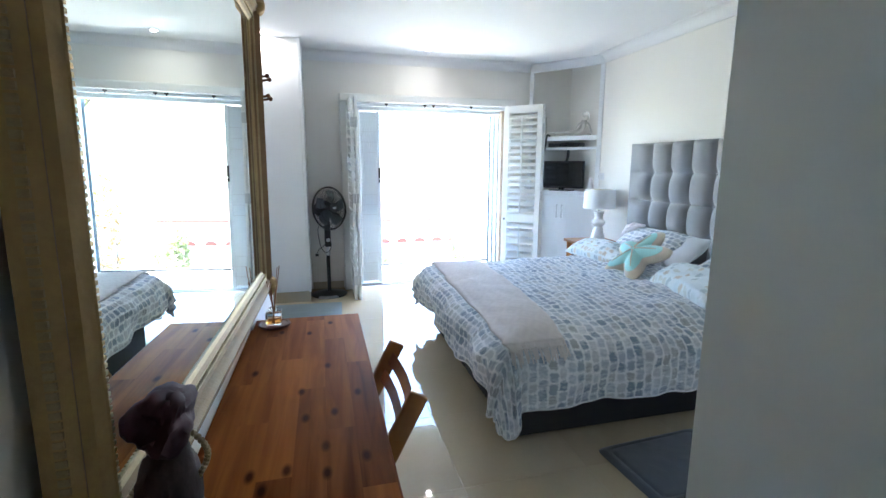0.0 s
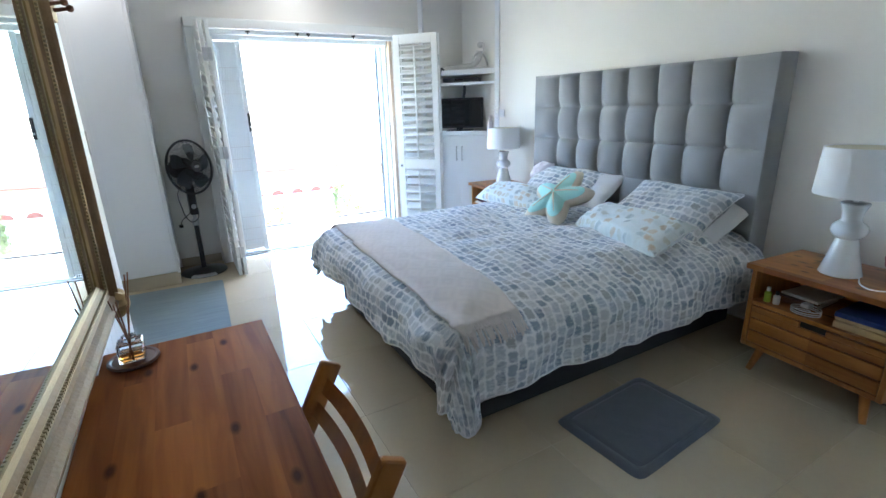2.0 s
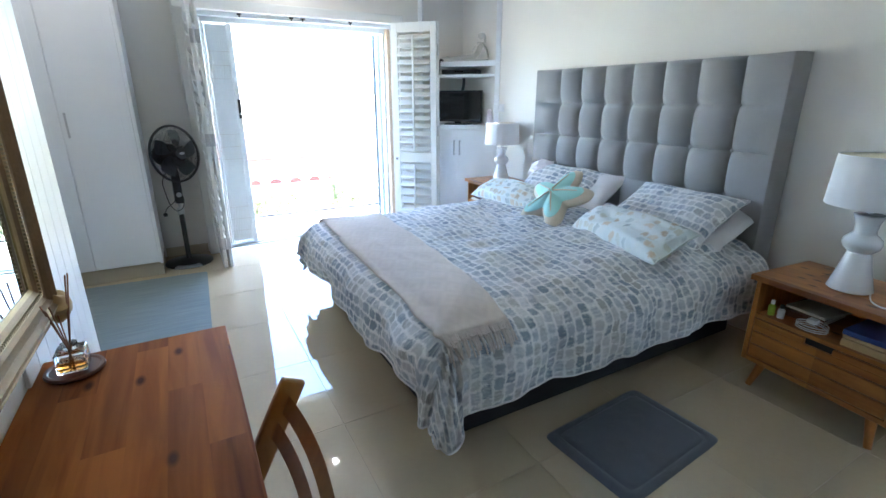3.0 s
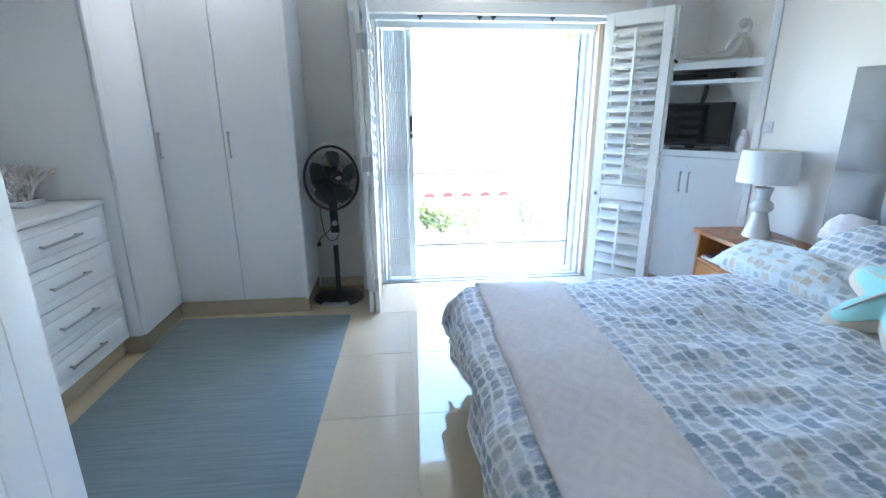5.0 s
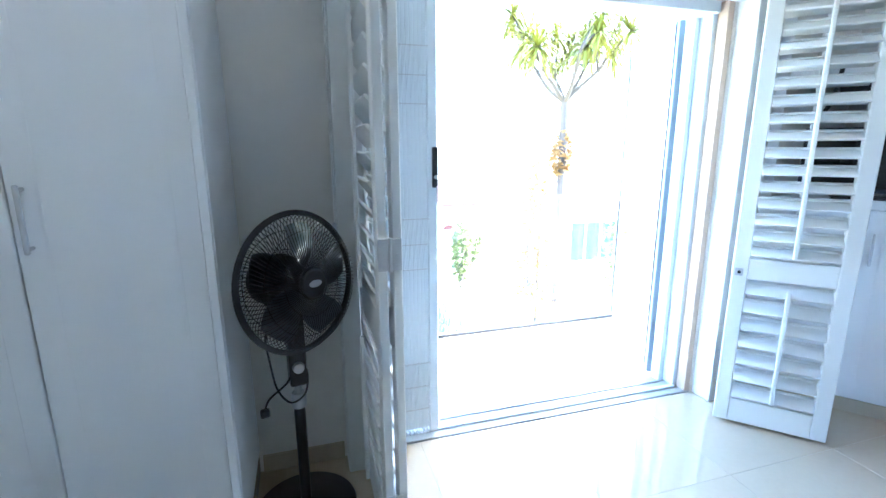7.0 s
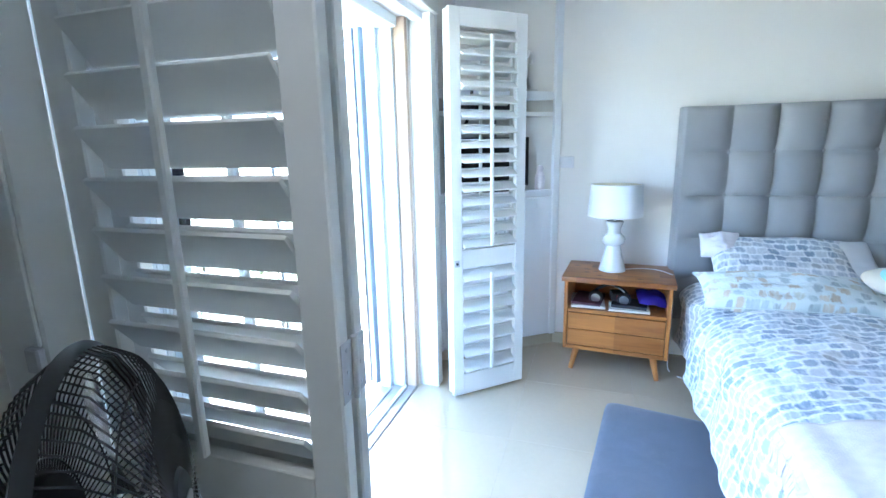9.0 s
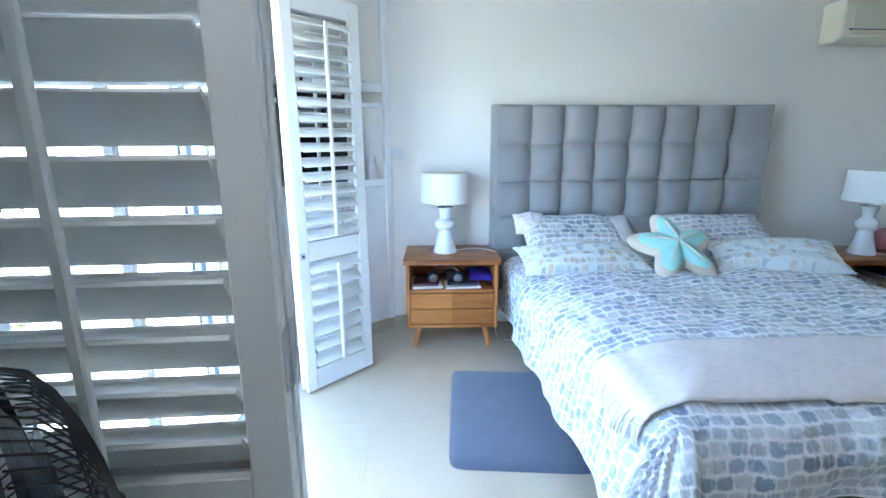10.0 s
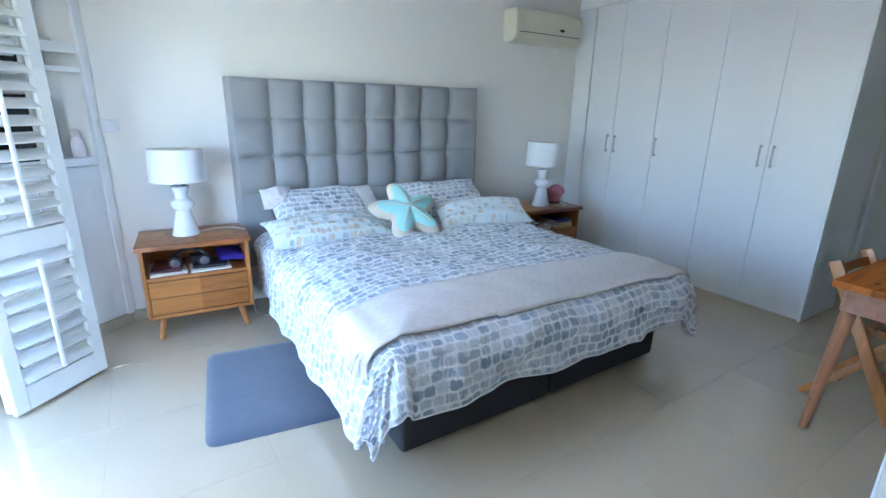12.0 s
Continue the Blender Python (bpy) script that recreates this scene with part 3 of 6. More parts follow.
def shutter_leaf(name, width, m, label, tilt, knob_side=None, hinge_side=None, rod_face=1, upper=(0.848, 1.958, 15)):
    """A louvred shutter leaf in its own plane: x along the leaf, y its thickness, z up."""
    t = thing(name, m, label, "shutter", "louvred shutters")
    d = 0.014
    z0, z1 = 0.015, 2.045
    st = 0.062
    part("stile", b_(0, -d, z0, st, d, z1, 0.003), SHUTTER, t)
    part("stile", b_(width - st, -d, z0, width, d, z1, 0.003), SHUTTER, t)
    for a, b in ((z0, 0.135), (0.748, upper[0]), (upper[1], z1)):
        part("rail", b_(st + 0.0005, -d + 0.001, a, width - st - 0.0005, d - 0.001, b, 0.002), SHUTTER, t)
    slat = bmesh.new()
    box(slat, st + 0.002, -0.041, -0.0050, width - st - 0.002, 0.041, 0.0050, 0.004, 2)
    mesh = None
    for lo, hi, n in ((0.135, 0.748, 7), upper):
        for i in range(n):
            z = lo + (hi - lo) * (i + 0.5) / n
            if mesh is None:
                ob = part("louvre", slat, SHUTTER, t)
                mesh = ob.data
            else:
                ob = new("louvre", mesh)
                ob.parent = t
            ob.location = (0, 0, z)
            ob.rotation_euler = (radians(tilt if lo > 0.5 else tilt * 1.25), 0, 0)
        part("tilt_rod", b_(width / 2 - 0.009, rod_face * 0.040 - 0.007, lo + 0.02, width / 2 + 0.009, rod_face * 0.040 + 0.007, hi - 0.03, 0.003), SHUTTER, t)
    if knob_side is not None:
        k = part("latch_plate", b_(knob_side - 0.016, rod_face * d - 0.001, 0.762, knob_side + 0.016, rod_face * d + 0.003, 0.798, 0.001), STEEL, t, "steel latch plate")
        part("latch_bolt", rod(bmesh.new(), (knob_side, rod_face * d, 0.78), (knob_side, rod_face * (d + 0.008), 0.78), 0.007), BLACK_MATT, k)
    if hinge_side is not None:
        # butt hinges across the end faces of two folded leaves
        for z in (0.22, 1.06, 1.80):
            h = part("hinge", rod(bmesh.new(), (hinge_side + 0.005, 0.0215, z - 0.05), (hinge_side + 0.005, 0.0215, z + 0.05), 0.0055), ZINC, t, "steel butt hinge")
            for y0, y1 in ((-0.013, 0.0165), (0.0265, 0.056)):
                bm = b_(hinge_side + 0.0004, y0, z - 0.047, hinge_side + 0.0028, y1, z + 0.047, 0.0006)
                part("hinge_plate", bm, ZINC, h)
                for dz in (-0.034, 0.0, 0.034):
                    part("screw", rod(bmesh.new(), (hinge_side + 0.002, (y0 + y1) / 2, z + dz), (hinge_side + 0.0042, (y0 + y1) / 2, z + dz), 0.0035, None, 8), STEEL, h)
    return t


# left pair, folded square to the wall
shutter_leaf("shutter", 0.50, pose(0.538, 5.62, 0, 0, 0, -90), "white louvred shutter leaf folded square to the wall", -52, None, 0.50, -1, (0.876, 1.986, 14))
shutter_leaf("shutter", 0.48, pose(0.582, 5.60, 0, 0, 0, -90), "white louvred shutter leaf folded against its twin", -52, None, None, 1, (0.876, 1.986, 14))
# right pair, folded at an angle
ang = math.degrees(math.atan2(5.169 - 5.499, 2.583 - 2.271))
shutter_leaf("shutter", 0.455, pose(2.271, 5.499, 0, 0, 0, ang), "white louvred shutter leaf standing ajar with a steel latch", 30, 0.028, 0.452, -1)
shutter_leaf("shutter", 0.455, pose(2.312, 5.530, 0, 0, 0, ang), "white louvred shutter leaf folded behind its twin", -30, None, None, 1)


bolt = thing("shutter_bolt", pose(0.448, 5.64, 0), "white vertical shutter bolt bar with dark catch", "bolt")
part("bar", b_(-0.006, -0.02, 1.08, 0.0, 0.005, 2.10, 0.002), SHUTTER, bolt)
part("catch", b_(-0.014, -0.024, 1.035, 0.0, 0.008, 1.079, 0.003), STEEL, bolt, "dark steel catch")


# ---- built-in wardrobes ----
def panel_door(name, w, h, parent, m, handle=None, mat=LACQUER, hz=(1.11, 1.27)):
    """A wrapped cupboard door, x along its face, y out of it, with a shallow routed panel; z from its foot."""
    bm = b_(0.0014, -0.018, 0, w - 0.0014, 0, h, 0.003)
    d = part(name, bm, mat, parent)
    d.matrix_basis = m
    e = 0.062
    bm = bmesh.new()
    for a in ((e, e, e + 0.008, h - e), (w - e - 0.008, e, w - e, h - e)):
        box(bm, a[0], 0.0002, a[1], a[2], 0.0010, a[3], 0.0004)
    for z in (e, h - e - 0.008):
        box(bm, e + 0.0085, 0.0002, z, w - e - 0.0085, 0.0010, z + 0.008, 0.0004)
    part("bead", bm, mat, d)
    if handle is not None:
        bm = b_(handle - 0.006, 0.024, hz[0], handle + 0.006, 0.034, hz[1], 0.003)
        for z in (hz[0] + 0.012, hz[1] - 0.012):
            rod(bm, (handle, 0.0, z), (handle, 0.026, z), 0.005)
        part("handle", bm, STEEL, d, "brushed steel bar handle")
    return d


# north wardrobe, beside the fan
w = thing("wardrobe", pose(-0.77, 5.22, 0), "white built-in wardrobe with two plain doors on a beige plinth", "wardrobe", "built-in wardrobes")
part("carcass", b_(0.0, 0.021, 0.11, 0.86, 0.515, CEILING - 0.002, 0.002), LACQUER, w)
part("plinth", b_(-0.03, 0.02, 0, 0.855, 0.515, 0.109, 0.002), SKIRT, w)
part("edge_panel", b_(0.840, -0.02, 0.11, 0.862, 0.0, CEILING - 0.002, 0.002), LACQUER, w)
for x, ww in ((-0.003, 0.419), (0.418, 0.42)):
    panel_door("door", ww, 2.40, w, pose(x, 0, 0.115) @ Matrix.Scale(-1, 4, (0, 1, 0)), 0.035, hz=(0.99, 1.16))
part("scribe", b_(-0.025, 0.001, 0.115, -0.0035, 0.02, 2.515, 0.001), LACQUER, w)
# west tall unit
w = thing("wardrobe", pose(-0.775, 4.715, 0), "white built-in tall cupboard with one plain door", "wardrobe", "built-in wardrobes")
part("carcass", b_(-0.60, 0.0, 0.11, -0.021, 0.503, CEILING - 0.002, 0.002), LACQUER, w)
part("plinth", b_(-0.60, 0.005, 0, -0.02, 0.515, 0.109, 0.002), SKIRT, w)
panel_door("door", 0.499, 2.40, w, pose(0.001, 0.004, 0.115, 0, 0, 90) @ Matrix.Scale(-1, 4, (0, 1, 0)))

# chest of drawers in the alcove
c = thing("chest_of_drawers", pose(-0.86, 3.06, 0), "white built-in chest of four drawers with steel bar handles", "drawers")
part("carcass", b_(-0.515, 0, 0.11, -0.022, 1.65, 0.91, 0.002), LACQUER, c)
part("plinth", b_(-0.515, 0, 0, -0.045, 1.65, 0.109, 0.002), SKIRT, c)
part("worktop", b_(-0.515, 0, 0.911, 0.012, 1.65, 0.935, 0.004), LACQUER, c)
for k in range(2):
    for i in range(4):
        z = 0.115 + i * 0.199
        y = 0.005 + k * 0.823
        d = part("drawer", b_(-0.021, y, z, 0.0, y + 0.817, z + 0.195, 0.003), LACQUER, c)
        part("raised_panel", b_(0.0005, y + 0.05, z + 0.045, 0.008, y + 0.767, z + 0.15, 0.006, 2), LACQUER, d)
        bm = b_(0.030, y + 0.28, z + 0.092, 0.040, y + 0.56, z + 0.104, 0.003)
        for yy in (y + 0.30, y + 0.54):
            rod(bm, (0.006, yy, z + 0.098), (0.032, yy, z + 0.098), 0.005)
        part("handle", bm, STEEL, d, "brushed steel bar handle")

# south wardrobe
WS = 1.027
w = thing("wardrobe", pose(0.88, WS, 0), "white built-in wardrobe with a row of tall plain doors", "wardrobe", "built-in wardrobes")
part("carcass", b_(0.02, -0.57, 0.075, 2.338, -0.021, CEILING - 0.002, 0.002), LACQUER, w)
part("plinth", b_(0.02, -0.57, 0, 2.335, -0.02, 0.074, 0.002), LACQUER, w)
part("end_panel", b_(0.0, -0.57, 0.0, 0.019, 0.018, CEILING - 0.002, 0.002), LACQUER, w)
edges = [0.022, 0.44, 0.875, 1.37, 1.80, 2.13]
for x0, x1, hinge_east in zip(edges, edges[1:], (False, True, False, False, True)):
    hx = 0.045 if hinge_east else x1 - x0 - 0.04
    panel_door("door", x1 - x0, 2.27, w, pose(x0, 0.002, 0.08), hx, hz=(0.97, 1.13))
part("bulkhead", b_(0.022, 0.0005, 2.355, 2.338, 0.018, CEILING - 0.002, 0.002), LACQUER, w)
part("filler", b_(2.132, 0.0005, 0.08, 2.338, 0.016, 2.35, 0.002), LACQUER, w)

# ---- diagonal corner cupboard ----
PE, PN = Vector((3.22, 5.03, 0)), Vector((2.68, 5.74, 0))
cdir = (PE - PN).normalized()
cang = math.degrees(math.atan2(cdir.y, cdir.x))
clen = (PE - PN).length
cup = thing("corner_cupboard", pose(PN.x, PN.y, 0, 0, 0, cang), "white built-in corner cupboard with open shelves over two doors", "cupboard")


def corner_slab(z0, z1, mat, name, inset=0.0):
    """A triangular slab filling the room's corner behind the cupboard's face; the face lies on local y = 0."""
    inv = (Matrix.Translation(PN) @ Matrix.Rotation(radians(cang), 4, "Z")).inverted()
    tri = [Vector((0.005 + inset, 0.0, 0)), Vector((clen - 0.005 - inset, 0.0, 0)), inv @ Vector((3.215, 5.735, 0))]
    bm = bmesh.new()
    lo = [bm.verts.new((p.x, p.y, z0)) for p in tri]
    hi = [bm.verts.new((p.x, p.y, z1)) for p in tri]
    bm.faces.new(lo[::-1])
    bm.faces.new(hi)
    for i in range(3):
        j = (i + 1) % 3
        bm.faces.new((lo[i], lo[j], hi[j], hi[i]))
    return part(name, bm, mat, cup)


corner_slab(0.0, 0.07, SKIRT, "plinth")
corner_slab(0.075, 1.05, LACQUER, "carcass", 0.02)
corner_slab(1.055, 1.10, LACQUER, "worktop")
corner_slab(1.575, 1.60, LACQUER, "shelf", 0.05)
corner_slab(1.675, 1.725, LACQUER, "shelf", 0.05)
part("upright", b_(0.0, -0.012, 0.071, 0.05, 0.02, CEILING - 0.1, 0.003), LACQUER, cup)
part("upright", b_(clen - 0.05, -0.012, 0.071, clen - 0.002, 0.02, CEILING - 0.1, 0.003), LACQUER, cup)
part("head_trim", b_(0.0, -0.015, CEILING - 0.099, clen - 0.002, 0.02, CEILING - 0.002, 0.01), LACQUER, cup)
for x0, x1, hx in ((0.052, clen / 2 - 0.001, clen / 2 - 0.09), (clen / 2 + 0.001, clen - 0.052, 0.03)):
    panel_door("door", x1 - x0, 0.96, cup, pose(x0, -0.001, 0.085) @ Matrix.Scale(-1, 4, (0, 1, 0)), hx if hx < 0.1 else x1 - x0 - 0.03, hz=(0.70, 0.86))

# ---- floor ----
floor = setting("floor", b_(-1.50, -1.10, -0.12, 3.40, 5.74, -0.0012), GROUT, "polished cream tiled floor")
T, GAP = 0.60, 0.002
shared = None
i0, j0 = -5, -10
for i in range(i0, 5):
    for j in range(j0, 3):
        x0, x1 = 1.387 + i * T, 1.387 + (i + 1) * T
        y0, y1 = 4.535 + j * T, 4.535 + (j + 1) * T
        cx0, cx1, cy0, cy1 = max(x0, -1.38), min(x1, 3.22), max(y0, -1.0), min(y1, 5.74)
        if cx1 - cx0 < 0.02 or cy1 - cy0 < 0.02:
            continue
        full = cx0 == x0 and cx1 == x1 and cy0 == y0 and cy1 == y1
        if full and shared is not None:
            ob = new("tile", shared)
            ob.parent = floor
        else:
            ob = finish("tile", b_(GAP / 2, GAP / 2, -0.0035, cx1 - cx0 - GAP / 2, cy1 - cy0 - GAP / 2, 0, 0.001), TILE, floor)
            if full:
                shared = ob.data
        ob.location = (cx0, cy0, 0)


# ---- bed ----
def wob(x, y, z, s, seed=0.0):
    return noise.noise(Vector((x * s + seed, y * s - seed, z * s + 3.1 * seed)))


bed = thing("bed", pose(0, 0, 0), "king-size bed with two charcoal base halves and a white mattress", "bed")
for y0, y1 in ((2.40, 3.245), (3.255, 4.09)):
    part("base", b_(1.13, y0, 0.022, 3.08, y1, 0.34, 0.02, 3), BASE_CLOTH, bed, "charcoal fabric base")
    for x in (1.30, 2.98):
        for y in (y0 + 0.08, y1 - 0.08):
            part("foot", rod(bmesh.new(), (x, y, 0.0), (x, y, 0.04), 0.022), BLACK_MATT, bed)
part("mattress", b_(1.18, 2.41, 0.342, 3.09, 4.09, 0.565, 0.05, 4), WHITE_COTTON, bed, "white mattress")

# headboard: one padded slab, buttoned in a grid
HY = [2.327, 2.61, 2.87, 3.11, 3.355, 3.597, 3.83, 4.06, 4.329]
HZ = [0.30, 0.565, 0.82, 1.075, 1.328, 1.591]


def pad(y, z):
    """Depth of the padding in front of the seams."""
    def cell(v, e):
        for a, b in zip(e, e[1:]):
            if a <= v <= b:
                return (v - a) / (b - a), (a == e[0]), (b == e[-1])
        return 0.0, True, True
    u, ul, ur = cell(y, HY)
    v, vl, vr = cell(z, HZ)

    def arch(s, lo, hi):
        if lo and s < 0.5:
            return 1.0 - max(0, (0.10 - s) / 0.10) ** 2 * 0.8
        if hi and s > 0.5:
            return 1.0 - max(0, (s - 0.90) / 0.10) ** 2 * 0.8
        return 1 - (2 * s - 1) ** 2
    au, av = max(0, arch(u, ul, ur)), max(0, arch(v, vl, vr))
    side = max(0, 1 - u / 0.5) if ul else max(0, 1 - (1 - u) / 0.5) if ur else 0.0
    seam_u = 0.12 + 0.88 * au ** 0.55
    seam_v = 0.24 + 0.76 * av ** 0.5
    seam_v += (0.96 - seam_v) * min(1, side * 1.25)
    # the cloth is pulled into a dimple at every button
    bu, bv = min(u, 1 - u) if not (ul and u < 0.5 or ur and u > 0.5) else 0.5, min(v, 1 - v) if not (vl and v < 0.5 or vr and v > 0.5) else 0.5
    pull = 1 - 0.55 * math.exp(-(bu * bu + bv * bv) / 0.018)
    return 0.080 * seam_u * seam_v * pull


hb = thing("headboard", pose(0, 0, 0), "tall grey velvet headboard with deep button tufting", "headboard")
bm = bmesh.new()
nu, nv = 176, 110
BACK, SEAM = 3.215, 3.160
front = grid(bm, nu, nv, lambda s, t: Vector((SEAM - pad(HY[0] + (HY[-1] - HY[0]) * s, HZ[0] + (HZ[-1] - HZ[0]) * t), HY[0] + (HY[-1] - HY[0]) * s, HZ[0] + (HZ[-1] - HZ[0]) * t)))
ring = [front[i][0] for i in range(nu + 1)] + [front[nu][j] for j in range(1, nv + 1)] + [front[i][nv] for i in range(nu - 1, -1, -1)] + [front[0][j] for j in range(nv - 1, 0, -1)]
back = [bm.verts.new((BACK, v.co.y, v.co.z)) for v in ring]
for i in range(len(ring)):
    j = (i + 1) % len(ring)
    bm.faces.new((ring[j], ring[i], back[i], back[j]))
bm.faces.new(back)
bmesh.ops.recalc_face_normals(bm, faces=bm.faces)
part("padding", bm, GREY_CLOTH, hb)
part("leg", b_(3.17, 2.60, 0.0, 3.21, 2.70, 0.31, 0.003), BLACK_MATT, hb)
part("leg", b_(3.17, 3.95, 0.0, 3.21, 4.05, 0.31, 0.003), BLACK_MATT, hb)
button = bmesh.new()
bmesh.ops.create_uvsphere(button, u_segments=12, v_segments=6, radius=0.012)
for v in button.verts:
    v.co.x *= 0.5
bmesh_button = None
for y in HY[1:-1]:
    for z in HZ[1:-1]:
        if bmesh_button is None:
            ob = part("button", button, GREY_CLOTH, hb)
            bmesh_button = ob.data
        else:
            ob = new("button", bmesh_button)
            ob.parent = hb
        ob.location = (SEAM - 0.004, y, z)

# duvet, draped over three sides
X0, X1, Y0, Y1, ZT = 1.10, 3.07, 2.37, 4.12, 0.605
DROP = 0.33


def drape(a, b):
    """Where the flat cloth's point (a along the bed, b across it) comes to lie."""
    cx, cy = min(max(a, X0), X1), min(max(b, Y0), Y1)
    da, db = a - cx, b - cy
    d = math.hypot(da, db)
    puff = 0.022 * wob(a, b, 0, 3.3) + 0.015 * wob(a, b, 0, 9.0, 4) + 0.014 * abs(wob(a, b, 0, 6.0, 9)) + 0.007 * wob(a, b, 0, 19.0, 6)
    crease = 0.010 * math.exp(-((wob(a, b * 0.35, 0, 4.2, 2)) / 0.07) ** 2)
    press = 1 - 0.8 * math.exp(-((a - 1.27) / 0.24) ** 4)
    puff, crease = puff * press, crease * press
    ex = min(cx - X0, cy - Y0, Y1 - cy)
    round_off = -0.05 * math.exp(-max(0, ex) / 0.09)
    if d < 1e-6:
        return Vector((a, b, ZT + puff + crease + round_off))
    n = Vector((da / d, db / d, 0))
    along = a * abs(n.y) + b * abs(n.x) + (math.atan2(da, db) * 0.25)
    corner = 4 * abs(n.x * n.y) ** 1.0
    fold = 0.012 * math.sin(along * 15 + 5 * wob(a, b, 0, 1.6, 5)) * min(1, d / 0.22) + (0.035 * wob(a, b * 0.8, 0, 4.5, 7) + 0.015 * wob(a, b, 0, 11.0, 3)) * min(1, d / 0.12)
    d *= 0.97 - 0.20 * min(1.0, corner) if n.y > 0 else max(abs(n.x), abs(n.y)) * (1 + 0.26 * min(1.0, corner))
    r = 0.13
    if d < r * math.pi / 2:
        out, down = r * math.sin(d / r), r * (1 - math.cos(d / r))
    else:
        rest = d - r * math.pi / 2
        out, down = r + rest * (0.02 + 0.10 * max(0, n.y) + (0.06 if n.y > 0 else 0.16) * min(1.0, corner)), r + rest * 0.99
    p = Vector((cx, cy, ZT - 0.05 + puff * 0.5)) + n * (out + fold) - Vector((0, 0, down))
    p.z = max(p.z, 0.035)
    return p


duvet = thing("duvet", pose(0, 0, 0), "white duvet printed with rows of blue-grey dabs, draped over the bed", "duvet")
bm = bmesh.new()
A0, A1, B0, B1 = X0 - DROP, X1, Y0 - DROP - 0.045, Y1 + DROP + 0.15
grid(bm, 130, 150, lambda s, t: drape(A0 + (A1 - A0) * s, B0 + (B1 - B0) * t), lambda s, t: (B0 + (B1 - B0) * t, A0 + (A1 - A0) * s))
bmesh.ops.recalc_face_normals(bm, faces=bm.faces)
ob = part("cover", bm, DUVET, duvet)
sol = ob.modifiers.new("thickness", "SOLIDIFY")
sol.thickness, sol.offset = 0.02, -1
bm = bmesh.new()
hem = [drape(A1 + (A0 - A1) * k / 50, B0) for k in range(50)] + [drape(A0, B0 + (B1 - B0) * k / 60) for k in range(60)] + [drape(A0 + (A1 - A0) * k / 50, B1) for k in range(51)]
tube(bm, hem, 0.0045, 6)
part("hem", bm, WHITE_COTTON, duvet, "stitched white hem")

# throw across the foot of the bed, with fringed ends
throw = thing("throw_blanket", pose(0, 0, 0), "pale beige woven throw with fringed ends across the bed", "throw")


def throw_at(s, t):
    """s across the throw, t along it from the fringed south end to the north end."""
    y = 2.325 + (4.24 - 2.325) * t
    west = 1.045 + 0.085 * t + 0.012 * math.sin(5 * t)
    wid = 0.29 + 0.09 * t
    x = west + wid * s
    yy = y
    p = drape(x, yy)
    rise = 0.012 + 0.004 * wob(x, y, 0, 7, 3)
    if yy < Y0 or yy > Y1 or x < X0:
        n = Vector((min(0, x - X0), (yy - Y0) if yy < Y0 else (yy - Y1) if yy > Y1 else 0, 0))
        if n.length > 1e-6:
            n.normalize()
        return p + Vector((0, 0, rise)) + n * 0.016
    return p + Vector((0, 0, rise + 0.003))


bm = bmesh.new()
grid(bm, 24, 110, throw_at)
bmesh.ops.recalc_face_normals(bm, faces=bm.faces)
ob = part("cloth", bm, THROW, throw)
sol = ob.modifiers.new("thickness", "SOLIDIFY")
sol.thickness, sol.offset = 0.008, 0
rnd = random.Random(4)
for t0, dy in ((0.0, -1), (1.0, 1)):
    bm = bmesh.new()
    for i in range(34):
        s = (i + 0.5) / 34
        p = throw_at(s, t0)
        flat_x, flat_y = 1.045 + 0.085 * t0 + 0.012 * math.sin(5 * t0) + (0.29 + 0.09 * t0) * s, 2.325 if t0 == 0 else 4.24
        sway = rnd.uniform(-0.014, 0.014)
        length = rnd.uniform(0.085, 0.115)
        strand = [p]
        for k in (0.35, 0.7, 1.0):
            q = drape(flat_x + sway * k, flat_y + dy * length * k)
            strand.append(q + Vector((0, dy * 0.014, 0.013)))
        tube(bm, strand, 0.0058, 5, 0.0036)
        bmesh.ops.create_icosphere(bm, subdivisions=1, radius=0.0085, matrix=Matrix.Translation(strand[1]))
    part("fringe", bm, THROW, throw, "knotted cotton fringe")


